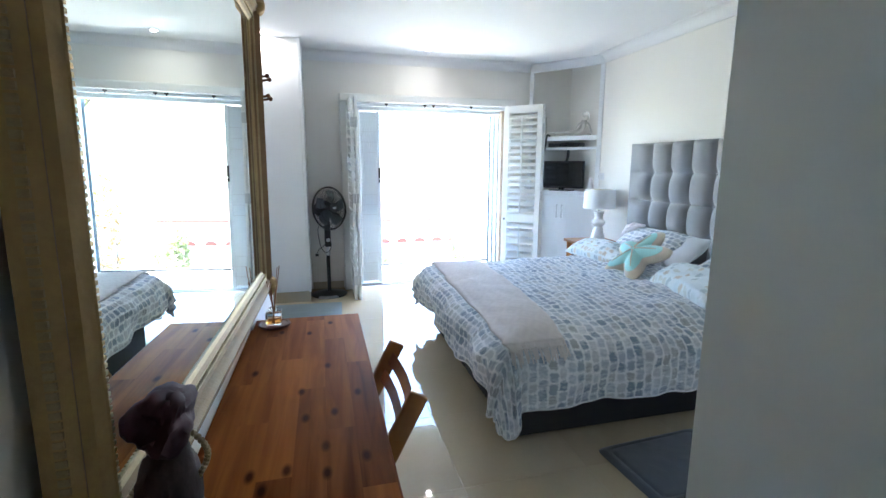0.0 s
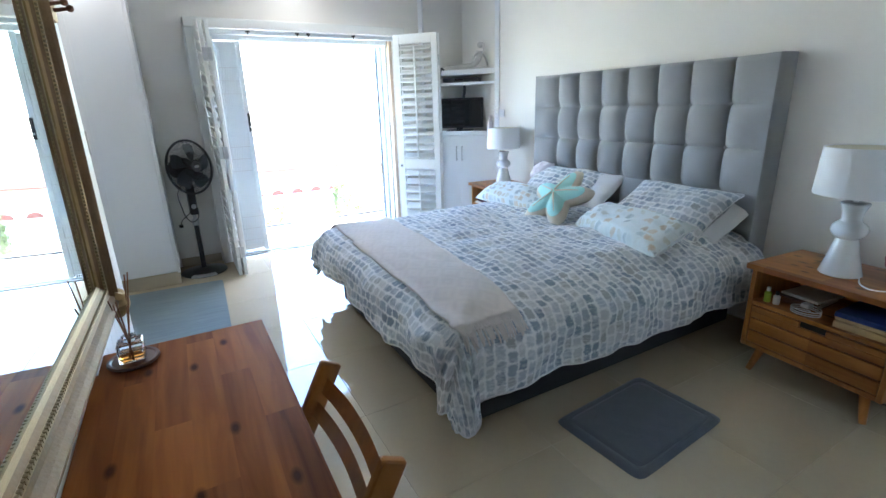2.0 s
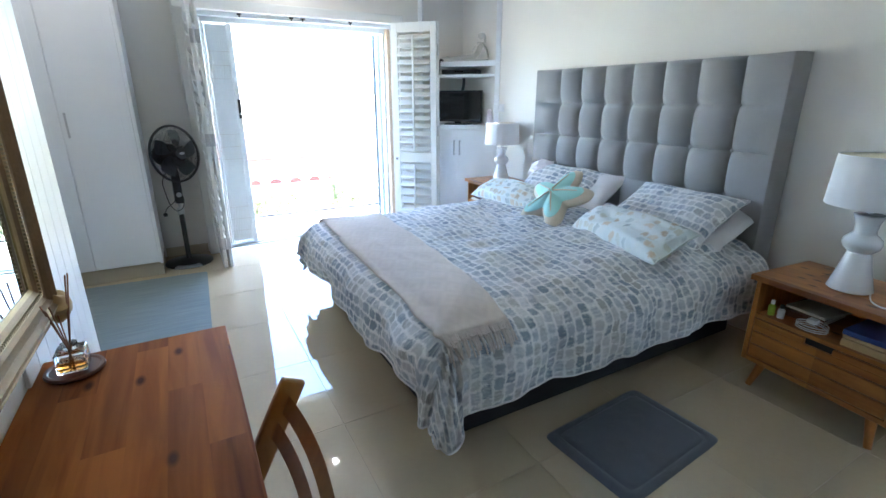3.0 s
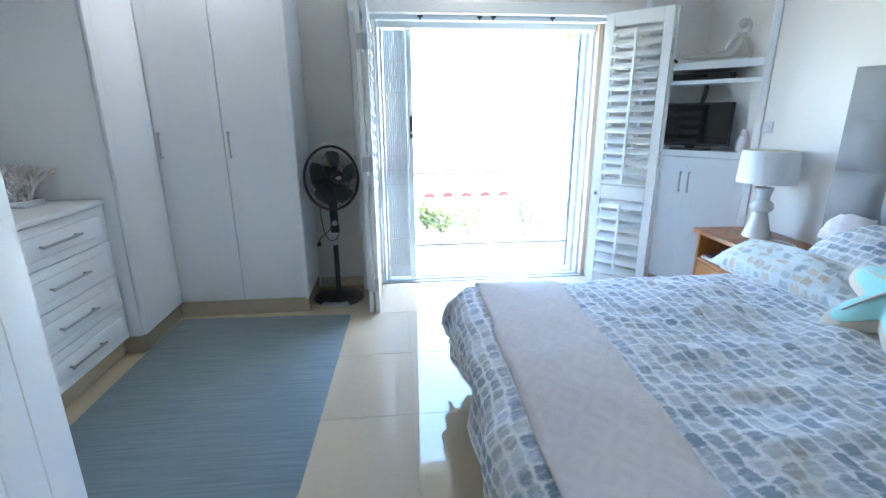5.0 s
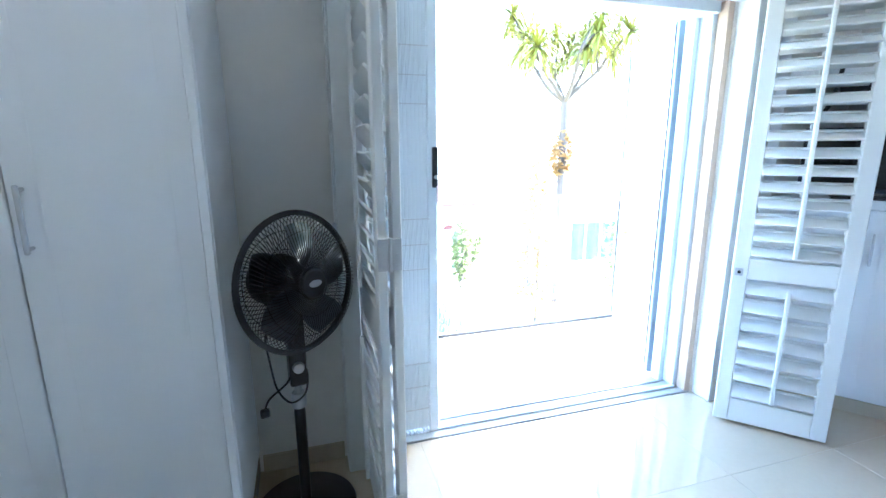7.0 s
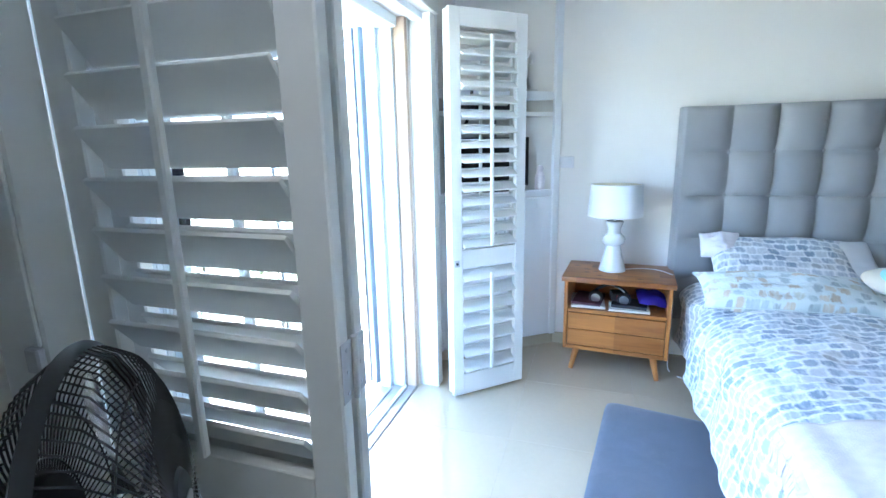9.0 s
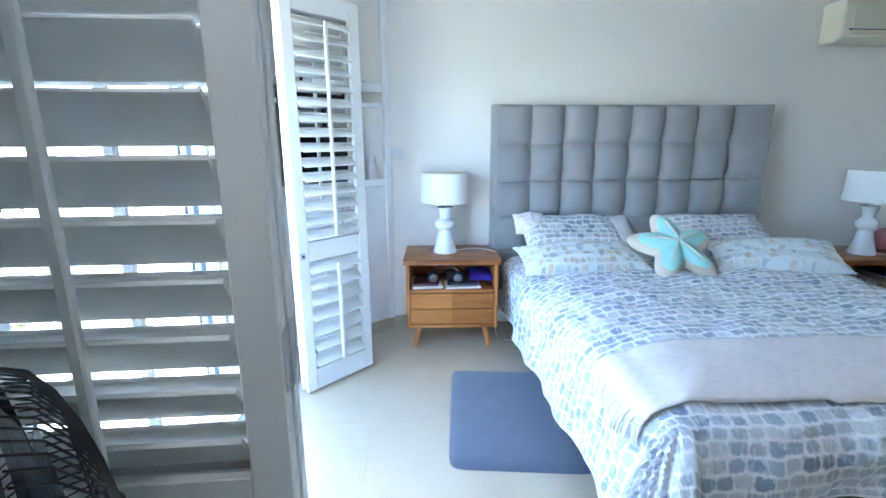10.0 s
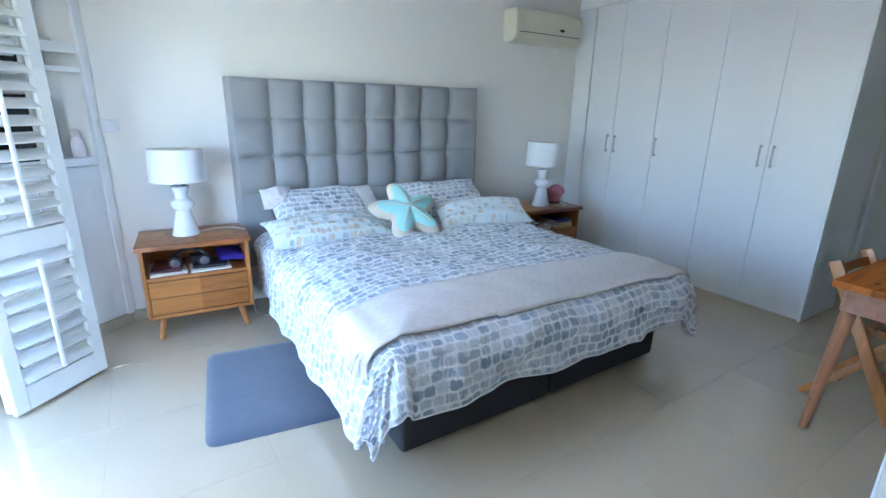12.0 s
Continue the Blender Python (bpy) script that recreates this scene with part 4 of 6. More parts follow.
def pillow(name, w, h, t, m, mat, label, seed, category="pillow", ears=0.05):
    """A filled case lying in its own x-y plane, w long, h deep, t thick, with drawn-out corners."""
    th = thing(name, m, label, category, "pillows on the bed")
    bm = bmesh.new()

    def side(sgn):
        def f(s, q):
            u, v = 2 * s - 1, 2 * q - 1
            pinch = 1 - ears * (1 - abs(u) ** 3) * abs(v) ** 4 - 0.0
            pin2 = 1 - ears * (1 - abs(v) ** 3) * abs(u) ** 4
            k = max(0.0, (1 - abs(u) ** 2.6) * (1 - abs(v) ** 2.6)) ** 0.5
            x, y = u * w / 2 * pin2, v * h / 2 * pinch
            z = sgn * (t / 2 * k * (1 + 0.25 * wob(u, v, sgn, 1.3, seed)) + 0.003) + 0.014 * k * wob(u, v, sgn, 3.5, seed + 2)
            z += 0.018 * (wob(u, v, 0, 1.1, seed + 5))
            return Vector((x, y, z))
        return f
    for sgn in (1, -1):
        grid(bm, 36, 26, side(sgn), lambda s, q: (s * w + seed, q * h + seed * 0.37))
    bmesh.ops.remove_doubles(bm, verts=bm.verts, dist=0.0001)
    bmesh.ops.recalc_face_normals(bm, faces=bm.faces)
    part("case", bm, mat, th)
    bm = bmesh.new()
    lim = [(-1, -1), (1, -1), (1, 1), (-1, 1)]
    pts = []
    for (ax, ay), (bx, by) in zip(lim, lim[1:] + lim[:1]):
        for k in range(8):
            u, v = ax + (bx - ax) * k / 8, ay + (by - ay) * k / 8
            pts.append(Vector((u * w / 2 * (1 - ears * (1 - abs(v) ** 3) * abs(u) ** 4), v * h / 2 * (1 - ears * (1 - abs(u) ** 3) * abs(v) ** 4), 0.018 * wob(u, v, 0, 1.1, seed + 5))))
    pts.append(pts[0])
    tube(bm, pts, 0.004, 5)
    part("seam", bm, mat, th)
    return th


# pillow poses: x along the bed's width, leaning back on the headboard
def lean(x, y, z, tilt, turn=0.0, roll=0.0):
    return pose(x, y, z) @ pose(0, 0, 0, 0, 0, -90 + turn) @ pose(0, 0, 0, tilt, roll, 0)


pillow("pillow", 0.70, 0.42, 0.15, lean(2.94, 3.80, 0.712, 33, 2), DUVET, "plump pillow in blue-grey dabbed cotton against the headboard", 1.3)
pillow("pillow", 0.72, 0.44, 0.15, lean(2.90, 2.78, 0.705, 30, -4), DUVET, "plump pillow in blue-grey dabbed cotton beside the cushion", 2.7)
pillow("pillow", 0.66, 0.42, 0.12, lean(3.00, 2.70, 0.665, 22, -3), WHITE_COTTON, "white pillow tucked behind a printed one", 3.9)
pillow("pillow", 0.62, 0.40, 0.12, lean(3.00, 3.62, 0.70, 34, 3), WHITE_COTTON, "white pillow tucked behind a printed one", 5.1)
pillow("bolster_pillow", 0.78, 0.265, 0.15, lean(2.56, 3.88, 0.660, 26, 4), SHELLS, "long pale aqua pillow printed with shells", 6.4)
pillow("bolster_pillow", 0.74, 0.29, 0.16, lean(2.46, 2.71, 0.662, 25, -12), SHELLS, "long pale aqua pillow printed with shells", 8.2)
pillow("folded_cloth", 0.20, 0.16, 0.09, lean(3.0, 4.09, 0.80, 48, 0), PINK_COTTON, "pale pink cloth bundled on the pillow", 9.6, "cloth", 0.02)

# starfish cushion
star = thing("starfish_cushion", lean(2.50, 3.34, 0.722, 38, -6, 4) @ pose(0, 0, 0, 0, 0, 10), "mint velour starfish cushion with sand-coloured sides", "cushion")


def star_r(a, big=0.275, small=0.148):
    k = (math.cos(5 * (a - math.pi / 2)) + 1) / 2
    return small + (big - small) * k ** 0.95


def star_body(bm, scale, zf, zb, push):
    """A stuffed star; with scale under 1 it is the panel lying on the body's own dome."""
    na, nr = 100, 12
    rims = []
    for sgn, depth in ((1, zf), (-1, zb)):
        rows = []
        for i in range(na):
            a = 2 * math.pi * i / na
            R = star_r(a) * scale
            col = []
            for j in range(1, nr + 1):
                q = scale * j / nr
                dome = max(0, 1 - q ** 3.2) ** 0.5 * (0.66 + 0.34 * (1 - q)) * (0.80 + 0.20 * star_r(a) / 0.275)
                col.append(bm.verts.new((R * j / nr * math.cos(a), R * j / nr * math.sin(a), sgn * depth * dome + push)))
            rows.append(col)
        c = bm.verts.new((0, 0, sgn * depth * 0.97 + push))
        for i in range(na):
            k = (i + 1) % na
            bm.faces.new((c, rows[i][0], rows[k][0]))
            for j in range(nr - 1):
                bm.faces.new((rows[i][j], rows[i][j + 1], rows[k][j + 1], rows[k][j]))
        rims.append([r[-1] for r in rows])
    if scale < 1:
        for i in range(na):
            k = (i + 1) % na
            bm.faces.new((rims[0][i], rims[0][k], rims[1][k], rims[1][i]))
    bmesh.ops.remove_doubles(bm, verts=bm.verts, dist=0.0002)
    bmesh.ops.recalc_face_normals(bm, faces=bm.faces)
    return bm


part("body", star_body(bmesh.new(), 1.0, 0.078, 0.065, 0), SAND, star, "sand-coloured velour side")
part("face", star_body(bmesh.new(), 0.80, 0.078, 0.01, 0.004), MINT, star, "mint velour face")
bm = bmesh.new()
for i in range(5):
    a = math.pi / 2 + i * 2 * math.pi / 5
    pts = []
    for j in range(7):
        r = 0.015 + 0.165 * j / 6
        pts.append((r * math.cos(a), r * math.sin(a), 0.084 - 0.026 * (j / 6) ** 1.5))
    tube(bm, pts, 0.006, 6, 0.003)
part("piping", bm, SAND, star)

# ---- bedside tables ----


def bedside(m, label, plain=False):
    t = thing("bedside_table", m, label, "bedside table", "bedside tables")
    W, D, H = 0.60, 0.42, 0.58
    part("top", b_(-0.03, -W / 2 - 0.015, H - 0.028, D, W / 2 + 0.015, H, 0.004, 2), PINE, t)
    for s in (-1, 1):
        y0, y1 = (s * W / 2, s * (W / 2 - 0.022)) if s < 0 else (s * (W / 2 - 0.022), s * W / 2)
        bm = b_(0.0, y0, 0.135, D - 0.01, y1, H - 0.0285, 0.003)
        part("side", bm, PINE_X, t)
    part("bottom", b_(0.004, -W / 2 + 0.0225, 0.135, D - 0.012, W / 2 - 0.0225, 0.157, 0.002), PINE, t)
    part("shelf", b_(0.004, -W / 2 + 0.0225, 0.365, D - 0.022, W / 2 - 0.0225, 0.385, 0.002), PINE, t)
    part("back", b_(D - 0.020, -W / 2 + 0.0225, 0.158, D - 0.012, W / 2 - 0.0225, H - 0.029), PINE, t)
    # black sheet behind the boards paints the shade in their gaps and notch
    d = part("drawer", b_(0.022, -W / 2 + 0.03, 0.165, 0.035, W / 2 - 0.03, 0.36, 0.001), BLACK_MATT, t, "black panel painting the shade behind the drawer boards")
    for i in range(2 if plain else 3):
        z = 0.162 + i * 0.0675
        if plain:
            z = 0.162 + i * 0.100
            part("drawer_board", b_(0.004, -W / 2 + 0.026, z, 0.021, W / 2 - 0.026, z + 0.097, 0.002), PINE, d)
            continue
        if i == 2:
            bm = b_(0.004, -W / 2 + 0.026, z, 0.021, W / 2 - 0.026, z + 0.034, 0.002)
            box(bm, 0.004, -W / 2 + 0.026, z + 0.034, 0.021, -0.055, z + 0.060, 0.002)
            box(bm, 0.004, 0.055, z + 0.034, 0.021, W / 2 - 0.026, z + 0.060, 0.002)
            part("drawer_slat", bm, PINE, d, "oak slat with a finger notch")
        else:
            part("drawer_slat", b_(0.004, -W / 2 + 0.026, z, 0.021, W / 2 - 0.026, z + 0.060, 0.003), PINE, d)
    for x, y, sx, sy in ((0.06, -0.22, -0.035, -0.03), (0.06, 0.22, -0.035, 0.03), (0.36, -0.22, 0.03, -0.03), (0.36, 0.22, 0.03, 0.03)):
        part("leg", rod(bmesh.new(), (x + sx, y + sy, 0.0), (x, y, 0.136), 0.014, 0.022, 16), PINE_X, t)
    return t


NS_N = pose(2.79, 4.645, 0, 0, 0, -4) @ Matrix.Diagonal((1, 1, 1.055, 1))
NS_S = pose(2.61, 1.79, 0, 0, 0, -5)
bedside(NS_N, "oiled oak bedside table with boarded drawer beside the cupboard", True)
bedside(NS_S, "oiled oak bedside table with slatted drawer beside the wardrobe")


def table_lamp(m, label):
    t = thing("table_lamp", m, label, "lamp", "bedside lamps")
    prof = [(0.0, 0.0), (0.078, 0.0), (0.082, 0.004), (0.080, 0.012), (0.056, 0.10), (0.044, 0.155), (0.041, 0.168), (0.052, 0.176), (0.064, 0.190), (0.068, 0.208), (0.064, 0.226), (0.050, 0.240), (0.040, 0.248), (0.037, 0.262), (0.040, 0.290), (0.050, 0.318), (0.054, 0.326), (0.050, 0.331), (0.0, 0.333)]
    part("base", lathe(bmesh.new(), prof, 40), PORCELAIN, t, "glossy white ceramic turned base")
    part("stem", rod(bmesh.new(), (0, 0, 0.33), (0, 0, 0.40), 0.009), STEEL, t)
    sh = part("shade", lathe(bmesh.new(), [(0.159, 0.365), (0.161, 0.367), (0.151, 0.569), (0.149, 0.571), (0.147, 0.569), (0.156, 0.367), (0.159, 0.365)], 48), SHADE, t, "white fabric drum shade")
    part("lining", lathe(bmesh.new(), [(0.1545, 0.369), (0.1460, 0.567)], 48), SHADE_IN, sh)
    bm = bmesh.new()
    for i in range(3):
        a = i * 2.094
        rod(bm, (0.01 * math.cos(a), 0.01 * math.sin(a), 0.40), (0.146 * math.cos(a), 0.146 * math.sin(a), 0.545), 0.002, None, 6)
    part("shade_carrier", bm, STEEL, sh)
    bm = lathe(bmesh.new(), [(0.0, 0.40), (0.014, 0.40), (0.016, 0.43), (0.030, 0.47), (0.026, 0.50), (0.0, 0.512)], 16)
    part("bulb", bm, SHADE, t)
    return t


table_lamp(pose(3.01, 4.67, 0.6125) @ Matrix.Diagonal((1, 1, 0.945, 1)), "white ceramic table lamp with drum shade beside the corner cupboard")
table_lamp(pose(2.785, 1.795, 0.581), "white ceramic table lamp with drum shade beside the pink lamp")


def cable(name, pts, r, mat, label):
    t = thing(name, pose(*pts[0]), label, "cable")
    o = Vector(pts[0])
    part("flex", tube(bmesh.new(), [Vector(p) - o for p in pts], r, 6), mat, t)
    return t


cable("lamp_cable", [(3.03, 4.59, 0.617), (3.07, 4.50, 0.617), (3.05, 4.41, 0.619), (2.98, 4.345, 0.617), (2.97, 4.318, 0.59), (2.98, 4.312, 0.42), (2.99, 4.31, 0.18), (2.96, 4.31, 0.006), (2.86, 4.24, 0.006), (2.90, 4.16, 0.006)], 0.003, CABLE, "white lamp cable trailing over the bedside table to the floor")
cable("lamp_cable", [(2.78, 1.72, 0.586), (2.68, 1.68, 0.586), (2.64, 1.62, 0.588), (2.72, 1.56, 0.586), (2.85, 1.54, 0.588), (2.96, 1.53, 0.586)], 0.003, CABLE, "white lamp cable curling over the bedside table")


def book(m, w, d, h, cover, label):
    t = thing("book", m, label, "book", "books on the bedside shelves")
    part("page_block", b_(0.002, 0.004, 0.003, d - 0.004, w - 0.003, h - 0.003), PAPER, t)
    bm = b_(0, 0, 0, d, w, 0.0028, 0.0008)
    box(bm, 0, 0, h - 0.0028, d, w, h, 0.0008)
    box(bm, 0, 0, 0.003, 0.0018, w, h - 0.003)
    part("cover", bm, cover, t)
    return t


def bottle(m, h, r, mat, cap, label):
    t = thing("bottle", m, label, "bottle")
    part("body", lathe(bmesh.new(), [(0, 0), (r * 0.95, 0), (r, 0.004), (r, h * 0.62), (r * 0.55, h * 0.72), (r * 0.5, h * 0.75), (0, h * 0.75)], 20), mat, t)
    part("cap", lathe(bmesh.new(), [(0, h * 0.752), (r * 0.6, h * 0.752), (r * 0.6, h), (0, h)], 20), cap, t)
    return t


# on the north shelf
S = NS_N
book(S @ pose(0.04, 0.06, 0.3855, 0, 0, 6), 0.20, 0.26, 0.016, PAPER, "thin magazine lying on the shelf")
book(S @ pose(0.03, 0.09, 0.402, 0, 0, -4), 0.17, 0.24, 0.014, PLUM, "dark plum notebook lying on a magazine")
book(S @ pose(0.03, -0.19, 0.3855, 0, 0, 3), 0.23, 0.17, 0.012, PAPER, "pale booklet lying on the shelf")
book(S @ pose(0.05, -0.17, 0.398, 0, 0, -3), 0.20, 0.16, 0.016, BLACK_MATT, "black notebook lying on the shelf")
head = thing("headphones", S @ pose(0.10, 0.04, 0.398), "black and silver headphones resting on the shelf", "headphones")
bm = bmesh.new()
tube(bm, [(0.02, -0.08, 0.03), (0.05, -0.085, 0.07), (0.07, 0.0, 0.105), (0.05, 0.085, 0.07), (0.02, 0.08, 0.03)], 0.009, 8)
part("headband", bm, BLACK, head)
for s in (-1, 1):
    bm = lathe(bmesh.new(), [(0, -0.018), (0.034, -0.018), (0.040, -0.008), (0.040, 0.010), (0.030, 0.018), (0, 0.018)], 20)
    for v in bm.verts:
        v.co = pose(0.0, s * 0.082, 0.043, 0, 78, 0) @ v.co
    e = part("ear_cup", bm, BLACK_MATT, head)
    bm = lathe(bmesh.new(), [(0.012, -0.0215), (0.026, -0.0205), (0.028, -0.0185), (0.012, -0.0185)], 20)
    for v in bm.verts:
        v.co = pose(0.0, s * 0.082, 0.043, 0, 78, 0) @ v.co
    part("trim_ring", bm, STEEL, e)
box_t = thing("small_box", S @ pose(0.14, -0.02, 0.3975, 0, 0, 12), "small red and black box on the shelf", "box")
part("carton", b_(0, -0.05, 0.017, 0.09, 0.05, 0.062, 0.004), BLACK_MATT, box_t)
part("label", b_(-0.0015, -0.02, 0.03, -0.0003, 0.02, 0.052), RED, box_t)
bag = thing("pouch", S @ pose(0.18, -0.20, 0.425, 0, -12, 8), "purple cloth pouch lying in the shelf", "pouch")
bm = bmesh.new()
grid(bm, 14, 12, lambda s, t: Vector((0.17 * (s - 0.5), 0.17 * (t - 0.5), 0.045 * math.sqrt(max(0, (1 - (2 * s - 1) ** 2) * (1 - (2 * t - 1) ** 2))) + 0.01 * wob(s, t, 0, 3) + 0.02 * t)))
bmesh.ops.solidify(bm, geom=bm.faces[:], thickness=0.012)
part("cloth", bm, PURPLE, bag)

# on and in the south table
S = NS_S
bottle(S @ pose(0.05, 0.235, 0.3855), 0.075, 0.015, GREEN_CAP, CABLE, "small lime-labelled bottle with a white cap")
bottle(S @ pose(0.055, 0.195, 0.3855), 0.065, 0.015, CABLE, BLACK_MATT, "small white bottle with a black cap")
book(S @ pose(0.12, 0.05, 0.3855, 0, 0, 4), 0.18, 0.22, 0.030, BROWN_WOOD, "dark brown hardback on the shelf")
book(S @ pose(0.13, 0.055, 0.416, 0, 0, -3), 0.17, 0.21, 0.012, PAPER, "thin pale notebook on a hardback")
book(S @ pose(0.03, -0.255, 0.3855, 0, 0, 2), 0.19, 0.26, 0.030, TAN_COVER, "tan paperback lying on the shelf")
book(S @ pose(0.035, -0.25, 0.416, 0, 0, -2), 0.19, 0.26, 0.016, TAN_COVER, "thin tan paperback lying on another paperback")
book(S @ pose(0.04, -0.25, 0.4325, 0, 0, 3), 0.19, 0.25, 0.022, NAVY, "navy hardback lying on paperbacks")
coil = thing("charger_cable", S @ pose(0.05, 0.06, 0.3885), "coiled white charging cable on the shelf edge", "cable")
pts = [(0.045 * math.cos(a * 0.7) * (1 + 0.05 * math.sin(a)), 0.06 * math.sin(a * 0.7), 0.002 + 0.0011 * a) for a in range(0, 28)]
part("flex", tube(bmesh.new(), pts, 0.0028, 6), CABLE, coil)
part("plug", b_(-0.02, -0.018, 0.031, 0.02, 0.018, 0.052, 0.005, 2), CABLE, coil)
rock = thing("salt_lamp", S @ pose(0.25, -0.20, 0.581), "rough pink mineral lamp on the bedside table", "lamp")
bm = bmesh.new()
bmesh.ops.create_icosphere(bm, subdivisions=4, radius=0.08)
for v in bm.verts:
    k = 1 + 0.35 * noise.noise(v.co * 16) + 0.12 * noise.noise(v.co * 45)
    v.co = Vector((v.co.x * k, v.co.y * k * 1.05, max(-0.075, v.co.z * k * 1.0) + 0.086))
part("stone", bm, PINK_SALT, rock)
part("foot", lathe(bmesh.new(), [(0, 0), (0.055, 0), (0.058, 0.006), (0.055, 0.012), (0, 0.012)], 24), BROWN_WOOD, rock)
cable("floor_cable", [(3.0, 1.56, 0.006), (2.9, 1.62, 0.006), (2.84, 1.55, 0.006), (2.95, 1.48, 0.006), (3.08, 1.42, 0.006)], 0.004, BLACK_MATT, "black power cord curled on the floor")
plug = thing("power_adapter", pose(3.06, 1.40, 0.0, 0, 0, 20), "white multi-plug adapter lying on the floor", "adapter")
part("body", b_(-0.07, -0.03, 0, 0.07, 0.03, 0.035, 0.006, 2), CABLE, plug)
part("socket_face", b_(-0.05, -0.02, 0.0352, 0.05, 0.02, 0.0365, 0.001), AC_PLASTIC, plug)


# ---- floor mats and rug ----
def plush(name, corners, h, mat, label, border=0.0, sub=30, n=14):
    """A mat through four floor corners (a, b, c, d in turn) with rounded corners and a soft rim."""
    cs = [Vector((x, y, 0)) for x, y in corners]
    mid = sum(cs, Vector()) / 4
    t = thing(name, Matrix.Translation(mid), label, "mat")
    bm = bmesh.new()

    def f(s, q):
        p = cs[0].lerp(cs[1], s).lerp(cs[3].lerp(cs[2], s), q) - mid
        u, v = 2 * s - 1, 2 * q - 1
        k = (abs(u) ** n + abs(v) ** n) ** (1 / n)
        m_ = max(abs(u), abs(v), 1e-6)
        p = p * (m_ / k if k > 0 else 1) if k > 1e-6 else p
        e = min(1 - abs(u), 1 - abs(v))
        z = h * (1 - math.exp(-e * 16)) + 0.0015
        if border and abs(e - border) < 0.045:
            z -= h * 0.40 * (1 - abs(e - border) / 0.045)
        return Vector((p.x, p.y, z + 0.0012 * wob(p.x, p.y, 0, 20)))
    grid(bm, sub * 2, sub * 2, f)
    bmesh.ops.recalc_face_normals(bm, faces=bm.faces)
    if bm.faces[0].normal.z < 0:
        bmesh.ops.reverse_faces(bm, faces=bm.faces[:])
    part("woven_surface", bm, mat, t)
    return t


plush("bath_mat", [(1.53, 1.81), (2.145, 1.86), (2.12, 2.29), (1.50, 2.245)], 0.016, MAT_GREY, "slate-grey plush mat with a sewn border on the tiles", 0.16)
plush("bath_mat", [(1.515, 4.17), (2.385, 4.11), (2.475, 4.68), (1.608, 4.785)], 0.02, MAT_GREY, "slate-grey plush mat beside the bed", 0.0)
plush("woven_rug", [(-0.80, 3.52), (0.328, 3.465), (0.39, 5.14), (-0.785, 5.19)], 0.007, RUG, "blue-grey hand-woven rug before the wardrobe", 0.0, 30, 60)

# ---- desk ----
desk = thing("desk", pose(-0.05, 1.16, 0), "reddish acacia desk with knotty planked top against the wall", "desk")
part("top", b_(0.0, 0.0, 0.708, 0.425, 1.24, 0.74, 0.004, 2), DESK_WOOD, desk)
part("apron", b_(0.375, 0.06, 0.60, 0.395, 1.18, 0.707, 0.002), DESK_SIDE, desk)
part("apron", b_(0.03, 0.06, 0.60, 0.05, 1.18, 0.707, 0.002), DESK_SIDE, desk)
for y in (0.05, 1.17):
    part("apron", b_(0.0505, y, 0.60, 0.3745, y + 0.02, 0.707, 0.002), DESK_SIDE, desk)
for x, sx in ((0.36, 0.05), (0.065, -0.03)):
    for y, sy in ((0.10, -0.05), (1.13, 0.07)):
        part("leg", rod(bmesh.new(), (x + sx * 0.8, y + sy, 0.0), (x, y, 0.707), 0.018, 0.032, 20), LEG_WOOD, desk)

# reed diffuser on its coaster
coaster = thing("coaster", pose(0.035, 2.315, 0.741), "round dark wooden coaster on the desk", "coaster")
part("disc", lathe(bmesh.new(), [(0, 0), (0.058, 0), (0.062, 0.004), (0.060, 0.010), (0.054, 0.010), (0.050, 0.007), (0, 0.007)], 32), BROWN_WOOD, coaster)
diff = thing("reed_diffuser", pose(0.035, 2.315, 0.7492), "clear glass reed diffuser with amber oil and brown reeds", "diffuser")
bm = b_(-0.030, -0.030, 0.0, 0.030, 0.030, 0.052, 0.006, 3)
lathe(bm, [(0.014, 0.050), (0.013, 0.062), (0.017, 0.064), (0.017, 0.067), (0.010, 0.067)], 20)
part("bottle", bm, GLASS, diff, "square clear glass bottle")
part("oil", b_(-0.026, -0.026, 0.005, 0.026, 0.026, 0.028, 0.004), AMBER, diff, "amber scented oil")
for i, (dx, dy) in enumerate(((0.02, 0.03), (-0.015, 0.02), (0.005, -0.09), (0.0, -0.10), (0.03, 0.01), (-0.01, -0.085))):
    part("reed", rod(bmesh.new(), (-dx * 0.2, -dy * 0.2, 0.008), (dx, dy, 0.24 - abs(dy) * 0.5), 0.0016, None, 6), REED, diff)

# ---- folding chair, its back to the room ----
ch = thing("folding_chair", pose(0.065, 1.825, 0), "varnished beech folding chair tucked under the desk", "chair")
# front-to-back legs cross at the seat; the back posts lean out over the room
for y in (-0.205, 0.205):
    bm = bmesh.new()
    a, b = Vector((0.05, y, 0.0)), Vector((0.425, y, 0.735))
    q = (b - a).to_track_quat("Z", "X").to_matrix().to_4x4()
    box(bm, -0.029, -0.012, 0, 0.029, 0.012, (b - a).length, 0.010, 3, m=Matrix.Translation(a) @ q)
    part("back_post", bm, CHAIR_WOOD, ch)
for y in (-0.178, 0.178):
    bm = bmesh.new()
    a, b = Vector((0.43, y * 1.15, 0.0)), Vector((0.08, y, 0.43))
    q = (b - a).to_track_quat("Z", "X").to_matrix().to_4x4()
    box(bm, -0.017, -0.010, 0, 0.017, 0.010, (b - a).length, 0.004, 2, m=Matrix.Translation(a) @ q)
    part("leg", bm, CHAIR_WOOD, ch)
